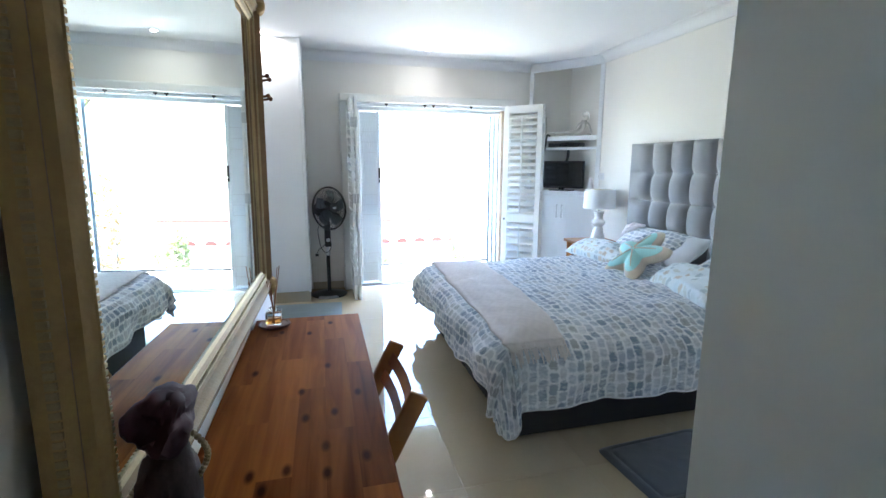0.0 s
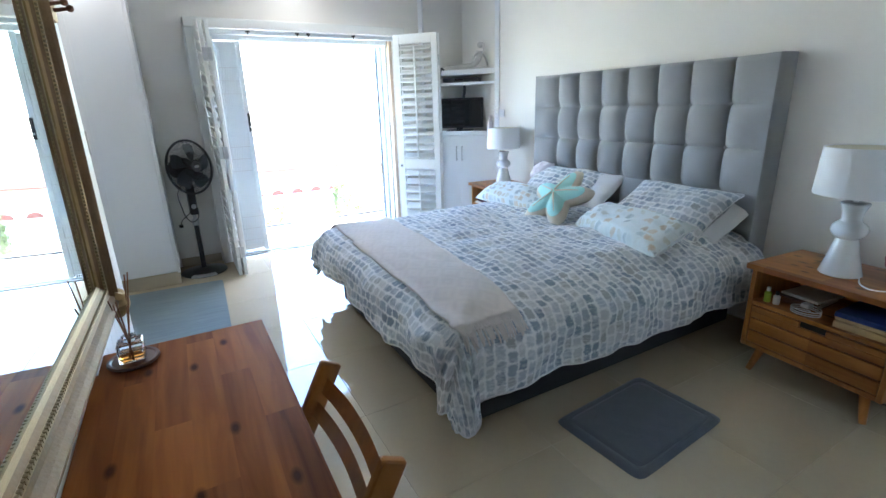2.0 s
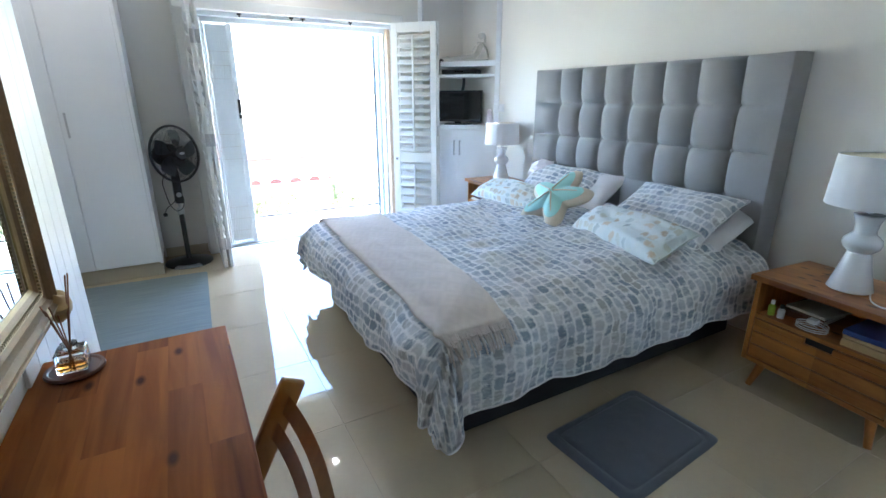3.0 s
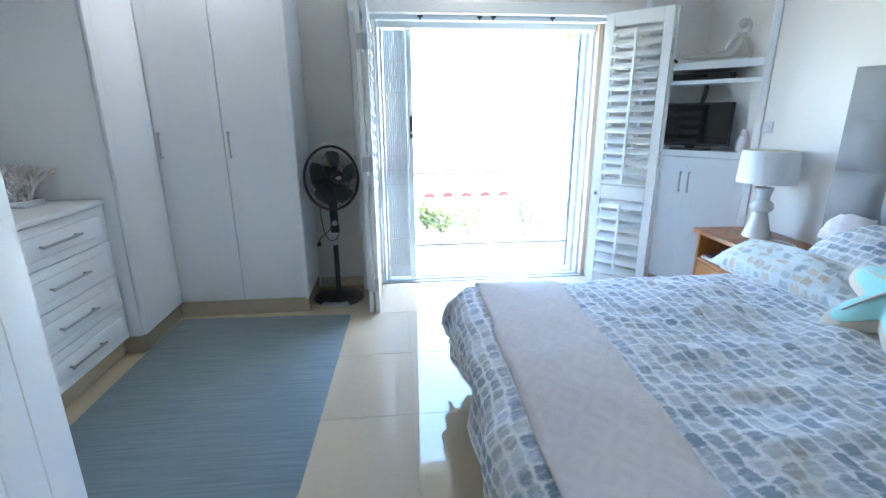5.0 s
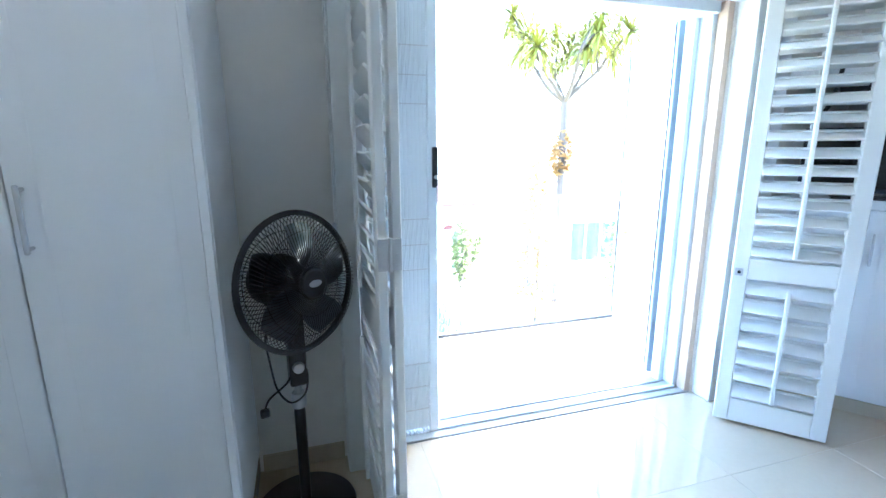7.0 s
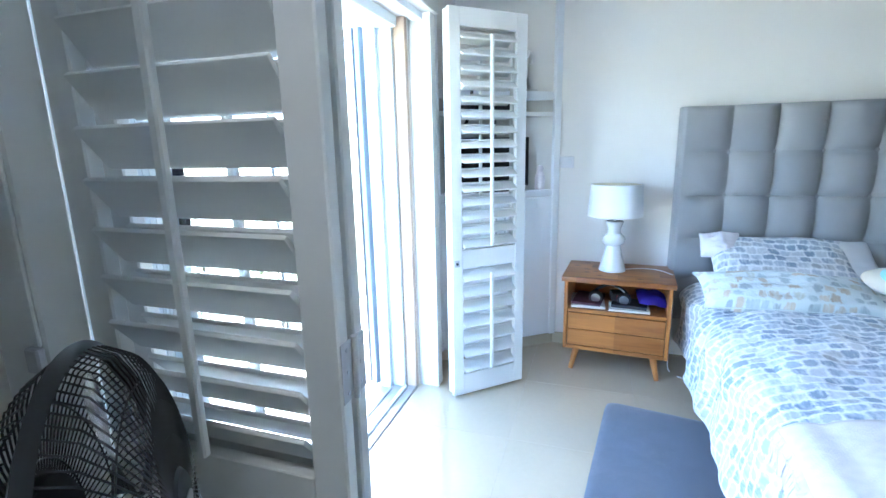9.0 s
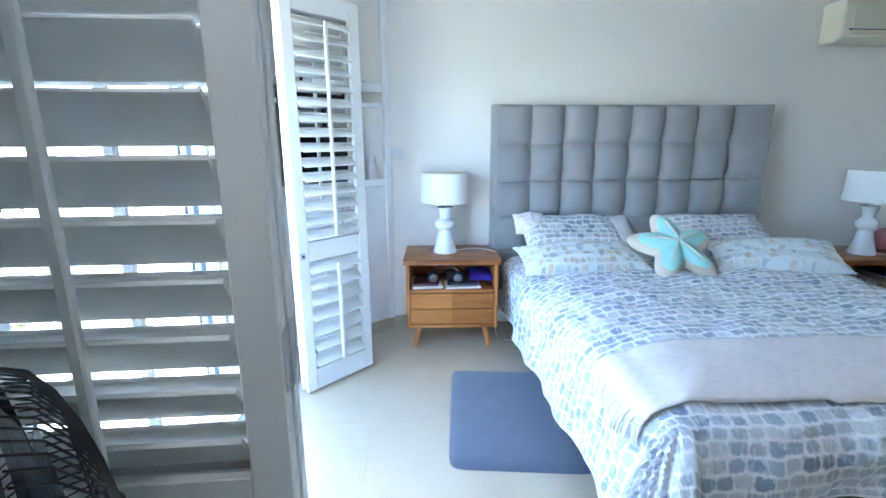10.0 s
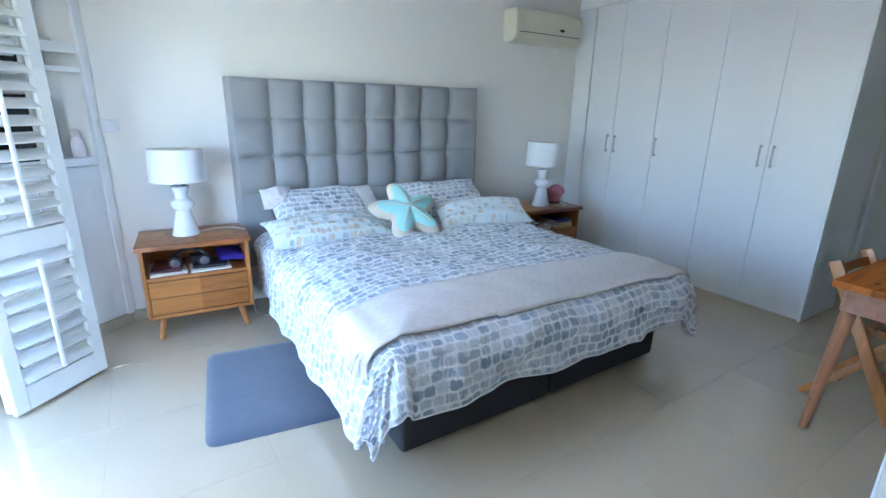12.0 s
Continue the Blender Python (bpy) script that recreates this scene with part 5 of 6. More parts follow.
for i in range(5):
    x = 0.005 + i * 0.052
    part("seat_slat", b_(x, -0.19, 0.435, x + 0.042, 0.19, 0.450, 0.004, 2), CHAIR_WOOD, ch)
for y in (-0.185, 0.150):
    part("seat_rail", b_(0.0, y, 0.405, 0.26, y + 0.03, 0.434, 0.003), CHAIR_WOOD, ch)
for z0, z1 in ((0.660, 0.70), (0.600, 0.638)):
    bm = bmesh.new()

    def curve_slat(s, t, z0=z0, z1=z1):
        y = -0.20 + 0.40 * s
        z = z0 + (z1 - z0) * t
        return Vector((0.05 + 0.51 * z + 0.018 * (1 - (y / 0.20) ** 2), y, z))
    grid(bm, 16, 2, curve_slat)
    bmesh.ops.solidify(bm, geom=bm.faces[:], thickness=0.014)
    part("back_slat", bm, CHAIR_WOOD, ch)
part("stretcher", rod(bmesh.new(), (0.145, -0.20, 0.22), (0.145, 0.20, 0.22), 0.009), CHAIR_WOOD, ch)
part("stretcher", rod(bmesh.new(), (0.30, -0.17, 0.115), (0.30, 0.17, 0.115), 0.009), CHAIR_WOOD, ch)

# ---- gilt mirror ----
MY0, MY1, MZ0, MZ1 = 0.91, 2.38, 0.87, 1.985
mir = thing("wall_mirror", pose(-0.020, 1.645, 1.43, 0, 0.7, -1.2) @ pose(0, -1.645, -1.43), "large rectangular mirror in a worn gilt ribbed frame", "mirror")
FW = 0.105
part("glass", b_(0.002, MY0 + FW - 0.012, MZ0 + FW - 0.012, 0.014, MY1 - FW + 0.012, MZ1 - FW + 0.012), MIRROR, mir, "silvered mirror glass")
part("backing", b_(-0.010, MY0 + 0.02, MZ0 + 0.02, 0.0015, MY1 - 0.02, MZ1 - 0.02), BROWN_WOOD, mir)
FPROF = [(0.0, 0.0), (0.0, 0.022), (0.010, 0.034), (0.020, 0.030), (0.026, 0.040), (0.042, 0.046), (0.050, 0.036), (0.056, 0.040), (0.062, 0.030), (0.074, 0.026), (0.080, 0.032), (0.088, 0.026), (0.096, 0.020), (0.105, 0.016), (0.105, 0.0)]


def moulding(a, b, na, nb):
    """One mitred length of frame from outer corner a to b; n are the inward diagonals at its ends."""
    bm = bmesh.new()
    rows = [[bm.verts.new((h, p[0] + n[0] * o, p[1] + n[1] * o)) for o, h in FPROF] for p, n in ((a, na), (b, nb))]
    for i in range(len(FPROF) - 1):
        band = bm.faces.new((rows[0][i], rows[1][i], rows[1][i + 1], rows[0][i + 1]))
        # the darker second material goes on the bands that slope inward
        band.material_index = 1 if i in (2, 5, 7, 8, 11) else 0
    bmesh.ops.recalc_face_normals(bm, faces=bm.faces)
    return bm


for a, b, na, nb in (((MY0, MZ0), (MY1, MZ0), (1, 1), (-1, 1)), ((MY1, MZ0), (MY1, MZ1), (-1, 1), (-1, -1)), ((MY1, MZ1), (MY0, MZ1), (-1, -1), (1, -1)), ((MY0, MZ1), (MY0, MZ0), (1, -1), (1, 1))):
    f = part("frame_side", moulding(a, b, na, nb), [GOLD, UMBER] if a[0] == b[0] else [GOLD_PALE, GOLD_DARK], mir)
    n = int(math.hypot(b[0] - a[0], b[1] - a[1]) / 0.0105)
    for o, h, r in ((0.004, 0.0205, 0.0042), (0.084, 0.0285, 0.0030)):
        bm = bmesh.new()
        for i in range(n):
            k = (i + 0.5) / n
            y = a[0] + na[0] * o + (b[0] + nb[0] * o - a[0] - na[0] * o) * k
            z = a[1] + na[1] * o + (b[1] + nb[1] * o - a[1] - na[1] * o) * k
            along = (r * 0.9, r * 1.15) if a[1] == b[1] else (r * 1.15, r * 0.9)
            box(bm, h - 0.006, y - along[0], z - along[1], h + r, y + along[0], z + along[1])
        part("beading", bm, GOLD_PALE, f, "row of small gilt beads")
for y, z in ((MY1 - 0.03, MZ0 + 0.03), (MY0 + 0.03, MZ0 + 0.03), (MY1 - 0.03, MZ1 - 0.03), (MY0 + 0.03, MZ1 - 0.03)):
    bm = bmesh.new()
    bmesh.ops.create_icosphere(bm, subdivisions=3, radius=0.034)
    for v in bm.verts:
        a = math.atan2(v.co.z, v.co.y)
        k = 1 + 0.18 * math.cos(6 * a) + 0.1 * noise.noise(v.co * 60)
        v.co = Vector((v.co.x * 0.75 + 0.040, v.co.y * k + y, v.co.z * k + z))
    part("corner_ornament", bm, GOLD, mir, "carved gilt corner scroll")

# hook rail past the mirror
hook = thing("coat_hooks", pose(-0.042, 2.86, 1.66), "small wooden hook rail on the boarded wall", "hook rail")
part("rail", b_(0, -0.10, 0, 0.014, 0.10, 0.16, 0.006, 2), GOLD_PALE, hook)
for y, z in ((-0.05, 0.12), (0.05, 0.12), (-0.05, 0.03), (0.05, 0.03)):
    bm = rod(bmesh.new(), (0.014, y, z), (0.055, y, z + 0.008), 0.006, 0.005)
    bmesh.ops.create_uvsphere(bm, u_segments=10, v_segments=6, radius=0.011, matrix=Matrix.Translation((0.057, y, z + 0.008)))
    part("peg", bm, BROWN_WOOD, hook)

# cluttered cloth bag hung at the mirror's near corner
bagt = thing("hanging_bag", pose(-0.005, 0.935, 0.83), "dark patterned drawstring bag with beaded strap hung on the mirror", "bag")
bm = bmesh.new()
bmesh.ops.create_icosphere(bm, subdivisions=4, radius=0.07)
for v in bm.verts:
    k = 1 + 0.22 * noise.noise(v.co * 22) + 0.1 * noise.noise(v.co * 60)
    v.co = Vector((v.co.x * k * 0.55 + 0.04, v.co.y * k * 0.8 + 0.10, v.co.z * k * 1.5 + 0.09))
part("body", bm, BAG_CLOTH, bagt)
bm = bmesh.new()
bmesh.ops.create_icosphere(bm, subdivisions=4, radius=0.045)
for v in bm.verts:
    k = 1 + 0.5 * noise.noise(v.co * 30) + 0.15 * noise.noise(v.co * 90)
    v.co = Vector((v.co.x * k * 0.8 + 0.04, v.co.y * k * 1.3 + 0.10, v.co.z * k * 0.8 + 0.22))
part("gathered_top", bm, PLUM, bagt)
bm = bmesh.new()
for i in range(30):
    a = i / 29
    bmesh.ops.create_icosphere(bm, subdivisions=1, radius=0.005, matrix=Matrix.Translation((0.075 + 0.012 * math.sin(a * 9), 0.09 + 0.05 * a, 0.20 - 0.19 * a)))
part("bead_strap", bm, GOLD_PALE, bagt, "string of pale beads")

# ---- pedestal fan ----
fan = thing("pedestal_fan", pose(0.272, 5.472, 0, 0, 0, 10.7), "black pedestal fan on a round base, at rest", "fan")
part("base", lathe(bmesh.new(), [(0, 0), (0.185, 0), (0.19, 0.006), (0.186, 0.014), (0.10, 0.032), (0.035, 0.045), (0.0, 0.046)], 40), BLACK, fan)
bm = lathe(bmesh.new(), [(0.150, 0.0215), (0.1875, 0.0155), (0.192, 0.008), (0.1915, 0.004)], 60)
kill = [f for f in bm.faces if not (-2.0 < math.atan2(f.calc_center_median().y, f.calc_center_median().x) + 0.4 < -0.9)]
bmesh.ops.delete(bm, geom=kill, context="FACES")
part("base_trim", bm, STEEL, fan, "silver arc on the base rim")
part("pole", lathe(bmesh.new(), [(0, 0.04), (0.020, 0.04), (0.020, 0.47), (0.0, 0.47)], 16), BLACK, fan)
part("pole", lathe(bmesh.new(), [(0, 0.42), (0.013, 0.42), (0.013, 0.60), (0.0, 0.60)], 16), STEEL, fan, "chrome upper pole")
part("collar", lathe(bmesh.new(), [(0, 0.435), (0.026, 0.435), (0.028, 0.46), (0.024, 0.49), (0, 0.49)], 20), STEEL, fan)
ctl = part("control_box", b_(-0.030, -0.040, 0.53, 0.030, 0.022, 0.79, 0.012, 3), BLACK, fan)
part("knob", rod(bmesh.new(), (0, -0.041, 0.605), (0, -0.055, 0.605), 0.021, 0.018, 20), STEEL, ctl, "silver round speed knob")
HC = Vector((0, -0.178, 0.952))
hm = Matrix.Translation(HC) @ pose(0, 0, 0, 0, 0, 29) @ pose(0, 0, 0, 90 - 6, 0, 0)
bm = lathe(bmesh.new(), [(0, -0.215), (0.045, -0.205), (0.078, -0.16), (0.088, -0.09), (0.08, -0.055), (0, -0.055)], 24)
for v in bm.verts:
    v.co = hm @ v.co
part("motor", bm, BLACK_MATT, fan)
box_bm = b_(-0.022, -0.05, 0.77, 0.022, 0.03, 0.92, 0.01, 2)
part("neck", box_bm, BLACK, fan)
R = 0.213
bm = bmesh.new()


def ring_at(bm, r, z, wire, segs=56):
    tube_pts = [(r * math.cos(2 * math.pi * i / segs), r * math.sin(2 * math.pi * i / segs), z) for i in range(segs)]
    rings = []
    for i, p in enumerate(tube_pts):
        a = 2 * math.pi * i / segs
        rings.append([bm.verts.new(((r + wire * math.cos(k)) * math.cos(a), (r + wire * math.cos(k)) * math.sin(a), z + wire * math.sin(k))) for k in (0, 2.09, 4.19)])
    for i in range(segs):
        j = (i + 1) % segs
        for k in range(3):
            bm.faces.new((rings[i][k], rings[j][k], rings[j][(k + 1) % 3], rings[i][(k + 1) % 3]))


def cage(front):
    bm = bmesh.new()
    sgn = 1 if front else -1
    nw = 96

    def prof(r):
        return sgn * (0.012 + 0.058 * math.sqrt(max(0, 1 - (r / R) ** 2.6)))
    for i in range(nw):
        a = 2 * math.pi * i / nw
        pts = [Vector((r * math.cos(a + 0.35 * (R - r) / R * sgn), r * math.sin(a + 0.35 * (R - r) / R * sgn), prof(r))) for r in (0.045, 0.085, 0.13, 0.17, 0.198, R)]
        for p, q in zip(pts, pts[1:]):
            rod(bm, p, q, 0.0013, None, 3)
    for r in (0.10, 0.16):
        ring_at(bm, r, prof(r) - sgn * 0.002, 0.0014)
    for v in bm.verts:
        v.co = hm @ v.co
    return bm


part("front_guard", cage(True), BLACK, fan, "fine black wire guard")
part("rear_guard", cage(False), BLACK, fan, "fine black wire guard")
bm = bmesh.new()
ring_at(bm, R, 0.0, 0.011)
for v in bm.verts:
    v.co = hm @ v.co
part("guard_rim", bm, BLACK, fan)
bm = lathe(bmesh.new(), [(0, 0.076), (0.040, 0.074), (0.050, 0.066), (0.050, 0.060), (0, 0.060)], 28)
for v in bm.verts:
    v.co = hm @ v.co
badge = part("hub_badge", bm, BLACK_MATT, fan)
bm = bmesh.new()
for v in lathe(bm, [(0, 0.0772), (0.024, 0.0768), (0.024, 0.0755), (0, 0.0755)], 20).verts:
    v.co = hm @ Vector((v.co.x, v.co.y * 0.45, v.co.z))
part("badge_plate", bm, STEEL, badge, "pale oval badge")
for k in range(5):
    bm = bmesh.new()
    a0 = k * 2 * math.pi / 5

    def blade(s, t, a0=a0):
        r = 0.035 + 0.150 * s
        half = 0.20 + 0.36 * math.sin(math.pi * min(1, s * 0.62 + 0.25))
        a = a0 + half * (2 * t - 1) * 0.85 + 0.25 * s
        return hm @ Vector((r * math.cos(a), r * math.sin(a), 0.018 * (2 * t - 1) * (1 - 0.3 * s) + 0.012))
    grid(bm, 10, 8, blade)
    bmesh.ops.solidify(bm, geom=bm.faces[:], thickness=0.002)
    part("blade", bm, SMOKE, fan, "smoked plastic blade")
cord = part("cord", tube(bmesh.new(), [(-0.03, 0.06, 0.80), (-0.09, 0.03, 0.72), (-0.085, 0.0, 0.60), (-0.07, -0.02, 0.52), (-0.03, -0.03, 0.47), (0.02, -0.035, 0.50), (0.03, -0.03, 0.58), (0.0, -0.03, 0.62), (-0.04, -0.03, 0.55), (-0.10, -0.02, 0.50), (-0.12, -0.02, 0.46)], 0.0035, 6), BLACK_MATT, fan, "black mains cord looped round the pole")
part("plug", b_(-0.135, -0.032, 0.435, -0.105, -0.008, 0.462, 0.004), BLACK_MATT, cord)

# ---- corner cupboard's contents ----
CM = pose(PN.x, PN.y, 0, 0, 0, cang)
tv = thing("television", CM @ pose(clen * 0.47, 0.06, 1.101, 0, 0, 0), "small black flat television on the cupboard top", "television")
part("bezel", b_(-0.27, -0.012, 0.03, 0.27, 0.022, 0.345, 0.006, 2), BLACK, tv)
part("screen", b_(-0.255, -0.014, 0.052, 0.255, -0.0125, 0.332), SCREEN, tv)
part("stand", b_(-0.13, -0.06, 0.0, 0.13, 0.09, 0.012, 0.004), BLACK, tv)
part("neck", b_(-0.035, 0.0, 0.0125, 0.035, 0.02, 0.05, 0.003), BLACK, tv)
box_d = thing("decoder", CM @ pose(clen * 0.50, 0.07, 1.601), "slim black decoder on the middle shelf", "decoder")
part("case", b_(-0.19, -0.06, 0.004, 0.19, 0.10, 0.05, 0.004), BLACK, box_d)
part("display", b_(-0.05, -0.0615, 0.018, 0.05, -0.0603, 0.036), SCREEN, box_d)
cable("tv_cable", [CM @ Vector((clen * 0.30, 0.02, 1.735)), CM @ Vector((clen * 0.29, -0.02, 1.745)), CM @ Vector((clen * 0.28, -0.035, 1.70)), CM @ Vector((clen * 0.27, -0.03, 1.62)), CM @ Vector((clen * 0.25, -0.03, 1.55)), CM @ Vector((clen * 0.23, -0.02, 1.51))], 0.010, BLACK_MATT, "black cable hanging over the shelf edge")
cable("tv_bracket_cable", [CM @ Vector((clen * 0.52, 0.12, 1.57)), CM @ Vector((clen * 0.52, 0.11, 1.50)), CM @ Vector((clen * 0.51, 0.10, 1.44))], 0.016, BLACK_MATT, "thick black cable behind the television")

# reclining figurine, one plain shape
fig = bmesh.new()
body_pts = [(-0.20, 0.0, 0.030), (-0.10, 0.0, 0.038), (0.0, 0.0, 0.04), (0.07, 0.0, 0.055), (0.11, 0.0, 0.11), (0.12, 0.0, 0.175)]
tube(fig, body_pts, 0.020, 10, 0.032)
tube(fig, [(-0.19, 0, 0.03), (-0.24, 0.03, 0.05), (-0.27, 0.05, 0.06)], 0.012, 8, 0.004)
tube(fig, [(-0.19, 0, 0.03), (-0.25, -0.03, 0.04), (-0.29, -0.05, 0.035)], 0.012, 8, 0.004)
tube(fig, [(0.12, 0.02, 0.165), (0.16, 0.05, 0.12), (0.19, 0.05, 0.03)], 0.011, 8, 0.009)
tube(fig, [(0.12, -0.02, 0.165), (0.08, -0.06, 0.12), (0.05, -0.05, 0.07)], 0.011, 8, 0.009)
bmesh.ops.create_icosphere(fig, subdivisions=2, radius=0.032, matrix=Matrix.Translation((0.125, 0, 0.232)))
tube(fig, [(0.14, 0, 0.25), (0.165, 0, 0.22), (0.165, 0, 0.17)], 0.020, 8, 0.008)
box(fig, -0.22, -0.04, 0.0, 0.20, 0.04, 0.016, 0.006, 2)
ob = finish("figurine", fig, SILVER)
ob.matrix_world = CM @ pose(clen * 0.60, 0.07, 1.726, 0, 0, 0)
tagged(ob, "silvery reclining figurine on the top shelf", "figurine")
fig = lathe(bmesh.new(), [(0, 0), (0.035, 0), (0.038, 0.01), (0.022, 0.03), (0.026, 0.09), (0.030, 0.14), (0.018, 0.17), (0.020, 0.19), (0.024, 0.21), (0.016, 0.235), (0, 0.24)], 18)
ob = finish("figurine", fig, SILVER)
ob.matrix_world = CM @ pose(clen * 0.20, 0.06, 1.726)
tagged(ob, "small upright silvery figurine on the top shelf", "figurine")
fig = lathe(bmesh.new(), [(0, 0), (0.030, 0), (0.033, 0.01), (0.034, 0.08), (0.024, 0.105), (0.020, 0.115), (0.024, 0.135), (0.018, 0.155), (0, 0.16)], 20)
for v in fig.verts:
    v.co += v.co.normalized() * 0.003 * noise.noise(v.co * 60)
ob = finish("ornament", fig, [PINK_COTTON])
ob.matrix_world = CM @ pose(clen * 0.87, 0.05, 1.101)
tagged(ob, "small pink and white china ornament on the cupboard", "ornament")

# coral on the chest of drawers
coral = thing("coral_ornament", pose(-1.14, 4.56, 0.936), "pale dried coral on a small white plinth", "ornament")
part("plinth", b_(-0.05, -0.075, 0, 0.05, 0.075, 0.03, 0.004), PORCELAIN, coral)
bm = bmesh.new()
rnd = random.Random(8)


def branch(p, d, r, depth):
    q = p + d * rnd.uniform(0.035, 0.06)
    mid = (p + q) / 2 + Vector((rnd.uniform(-0.008, 0.008), rnd.uniform(-0.008, 0.008), 0))
    tube(bm, [p, mid, q], r, 5, r * 0.75)
    if depth:
        for _ in range(rnd.choice((2, 3))):
            nd = (d + Vector((rnd.uniform(-0.9, 0.9), rnd.uniform(-1.1, 1.1), rnd.uniform(-0.3, 0.5)))).normalized()
            branch(q, nd, r * 0.72, depth - 1)


for i in range(6):
    bm = bmesh.new()
    branch(Vector((rnd.uniform(-0.03, 0.03), rnd.uniform(-0.05, 0.05), 0.028)), Vector((rnd.uniform(-0.5, 0.5), rnd.uniform(-0.8, 0.8), 0.8)).normalized(), 0.013, 3)
    part("branch", bm, CORAL, coral)

# ---- fixtures ----
ac = thing("air_conditioner", pose(3.22, 1.59, 2.0), "cream split air conditioner high on the wall", "air conditioner")
bm = bmesh.new()
prof = [(0.0, 0.0), (-0.12, 0.0), (-0.175, 0.025), (-0.19, 0.06), (-0.19, 0.20), (-0.175, 0.245), (-0.15, 0.26), (0.0, 0.26)]
rows = [[bm.verts.new((x, y, z)) for x, z in prof] for y in (-0.40, 0.40)]
for i in range(len(prof)):
    j = (i + 1) % len(prof)
    bm.faces.new((rows[0][i], rows[0][j], rows[1][j], rows[1][i]))
bm.faces.new(rows[0])
bm.faces.new(rows[1][::-1])
bmesh.ops.recalc_face_normals(bm, faces=bm.faces)
bmesh.ops.bevel(bm, geom=[e for e in bm.edges if abs(e.verts[0].co.y - e.verts[1].co.y) < 1e-4], offset=0.008, segments=2, affect="EDGES")
part("housing", bm, AC_PLASTIC, ac)
bm = b_(-0.196, -0.34, 0.085, -0.1905, 0.34, 0.215, 0.002)
part("front_panel", bm, AC_PLASTIC, ac)
for i in range(2):
    bm = bmesh.new()
    box(bm, -0.075, -0.34, -0.003, 0.0, 0.34, 0.003, 0.002, m=pose(-0.125, 0, 0.016 + i * 0.022, 0, 22, 0))
    part("air_flap", bm, AC_PLASTIC, ac)
part("outlet_slot", b_(-0.191, -0.36, 0.064, -0.188, 0.36, 0.074), BLACK_MATT, ac)
bm = bmesh.new()
for v in lathe(bm, [(0, 0), (0.030, 0.001), (0.030, 0.004), (0, 0.005)], 20).verts:
    v.co = pose(-0.196, -0.13, 0.115, 0, -90, 0) @ Vector((v.co.x * 0.42, v.co.y, v.co.z))
part("badge", bm, BLACK, ac, "dark oval badge")

sock = thing("wall_socket", pose(3.219, 4.995, 1.277), "white double switch plate on the wall", "switch")
part("plate", b_(-0.009, -0.06, -0.037, 0.0, 0.06, 0.037, 0.003), CABLE, sock)
for y in (-0.032, 0.032):
    part("switch", b_(-0.014, y - 0.012, -0.018, -0.0095, y + 0.012, 0.018, 0.002), PORCELAIN, sock)

for i, (x, y) in enumerate(((1.355, 5.36), (-0.23, 5.11))):
    dl = thing("downlight", pose(x, y, CEILING), "small round recessed ceiling downlight", "ceiling light", "downlights")
    part("ring", lathe(bmesh.new(), [(0.030, -0.0005), (0.030, -0.006), (0.043, -0.004), (0.046, -0.0005)], 28), STEEL, dl)
    part("lens", lathe(bmesh.new(), [(0, -0.003), (0.029, -0.003), (0.029, -0.0005), (0, -0.0005)], 24), LAMP_ON, dl)

# ---- terrace and garden ----
terrace = setting("terrace", b_(-2.5, 5.965, -0.30, 6.5, 6.98, -0.012, 0.004), TERRACE, "pale tiled terrace outside the doors")
part("channel", b_(-2.5, 6.90, -0.012, 6.5, 6.94, 0.012, 0.003), BLACK, terrace)
for i in range(6):
    x = -2.45 + i * 1.49
    p = part("glass_panel", b_(x, 6.913, 0.012, x + 1.47, 6.925, 1.0, 0.002), GLASS, terrace)
    p.visible_shadow = False
GZ = -4.6
bm = bmesh.new()
box(bm, -1200, 6.99, GZ - 1, 1200, 2400, GZ)
setting("ground", bm, GRASS, "sunlit pale garden and lawn below the terrace")
setting("house_base", b_(-2.5, 6.0, GZ, 6.5, 6.97, -0.31), RENDERED, "white rendered wall under the terrace")


def leafy(bm, centre, size, count, seed, leaf=0.10):
    """Small leaves thrown through a lumpy volume."""
    r = random.Random(seed)
    verts, faces = [], []
    for _ in range(count):
        d = Vector((r.gauss(0, 1), r.gauss(0, 1), r.gauss(0, 1))).normalized()
        k = r.uniform(0.55, 1.0) * (1 + 0.35 * noise.noise(d * 2.3 + Vector((seed, 0, 0))))
        p = Vector(centre) + Vector((d.x * size[0] * k, d.y * size[1] * k, d.z * size[2] * k))
        a = Vector((r.gauss(0, 1), r.gauss(0, 1), r.gauss(0, 0.6))).normalized() * leaf * r.uniform(0.6, 1.3)
        b = a.orthogonal().normalized() * leaf * 0.38
        q = [bm.verts.new(p - a), bm.verts.new(p + b), bm.verts.new(p + a), bm.verts.new(p - b)]
        bm.faces.new(q)


def shrub(x, y, w, h, seed, label, mat=HEDGE, base=GZ):
    t = thing("shrub", pose(x, y, base), label, "shrub", "garden shrubs")
    bm = bmesh.new()
    for k in range(5):
        a = k * 1.26 + seed
        tube(bm, [(0, 0, 0), (0.2 * w * math.cos(a), 0.2 * w * math.sin(a), h * 0.4), (0.35 * w * math.cos(a), 0.35 * w * math.sin(a), h * 0.75)], 0.05, 5, 0.015)
    part("stems", bm, BARK, t)
    bm = bmesh.new()
    leafy(bm, (0, 0, h * 0.55), (w / 2, w / 2, h / 2), 900, seed, 0.12)
    part("leaves", bm, mat, t)


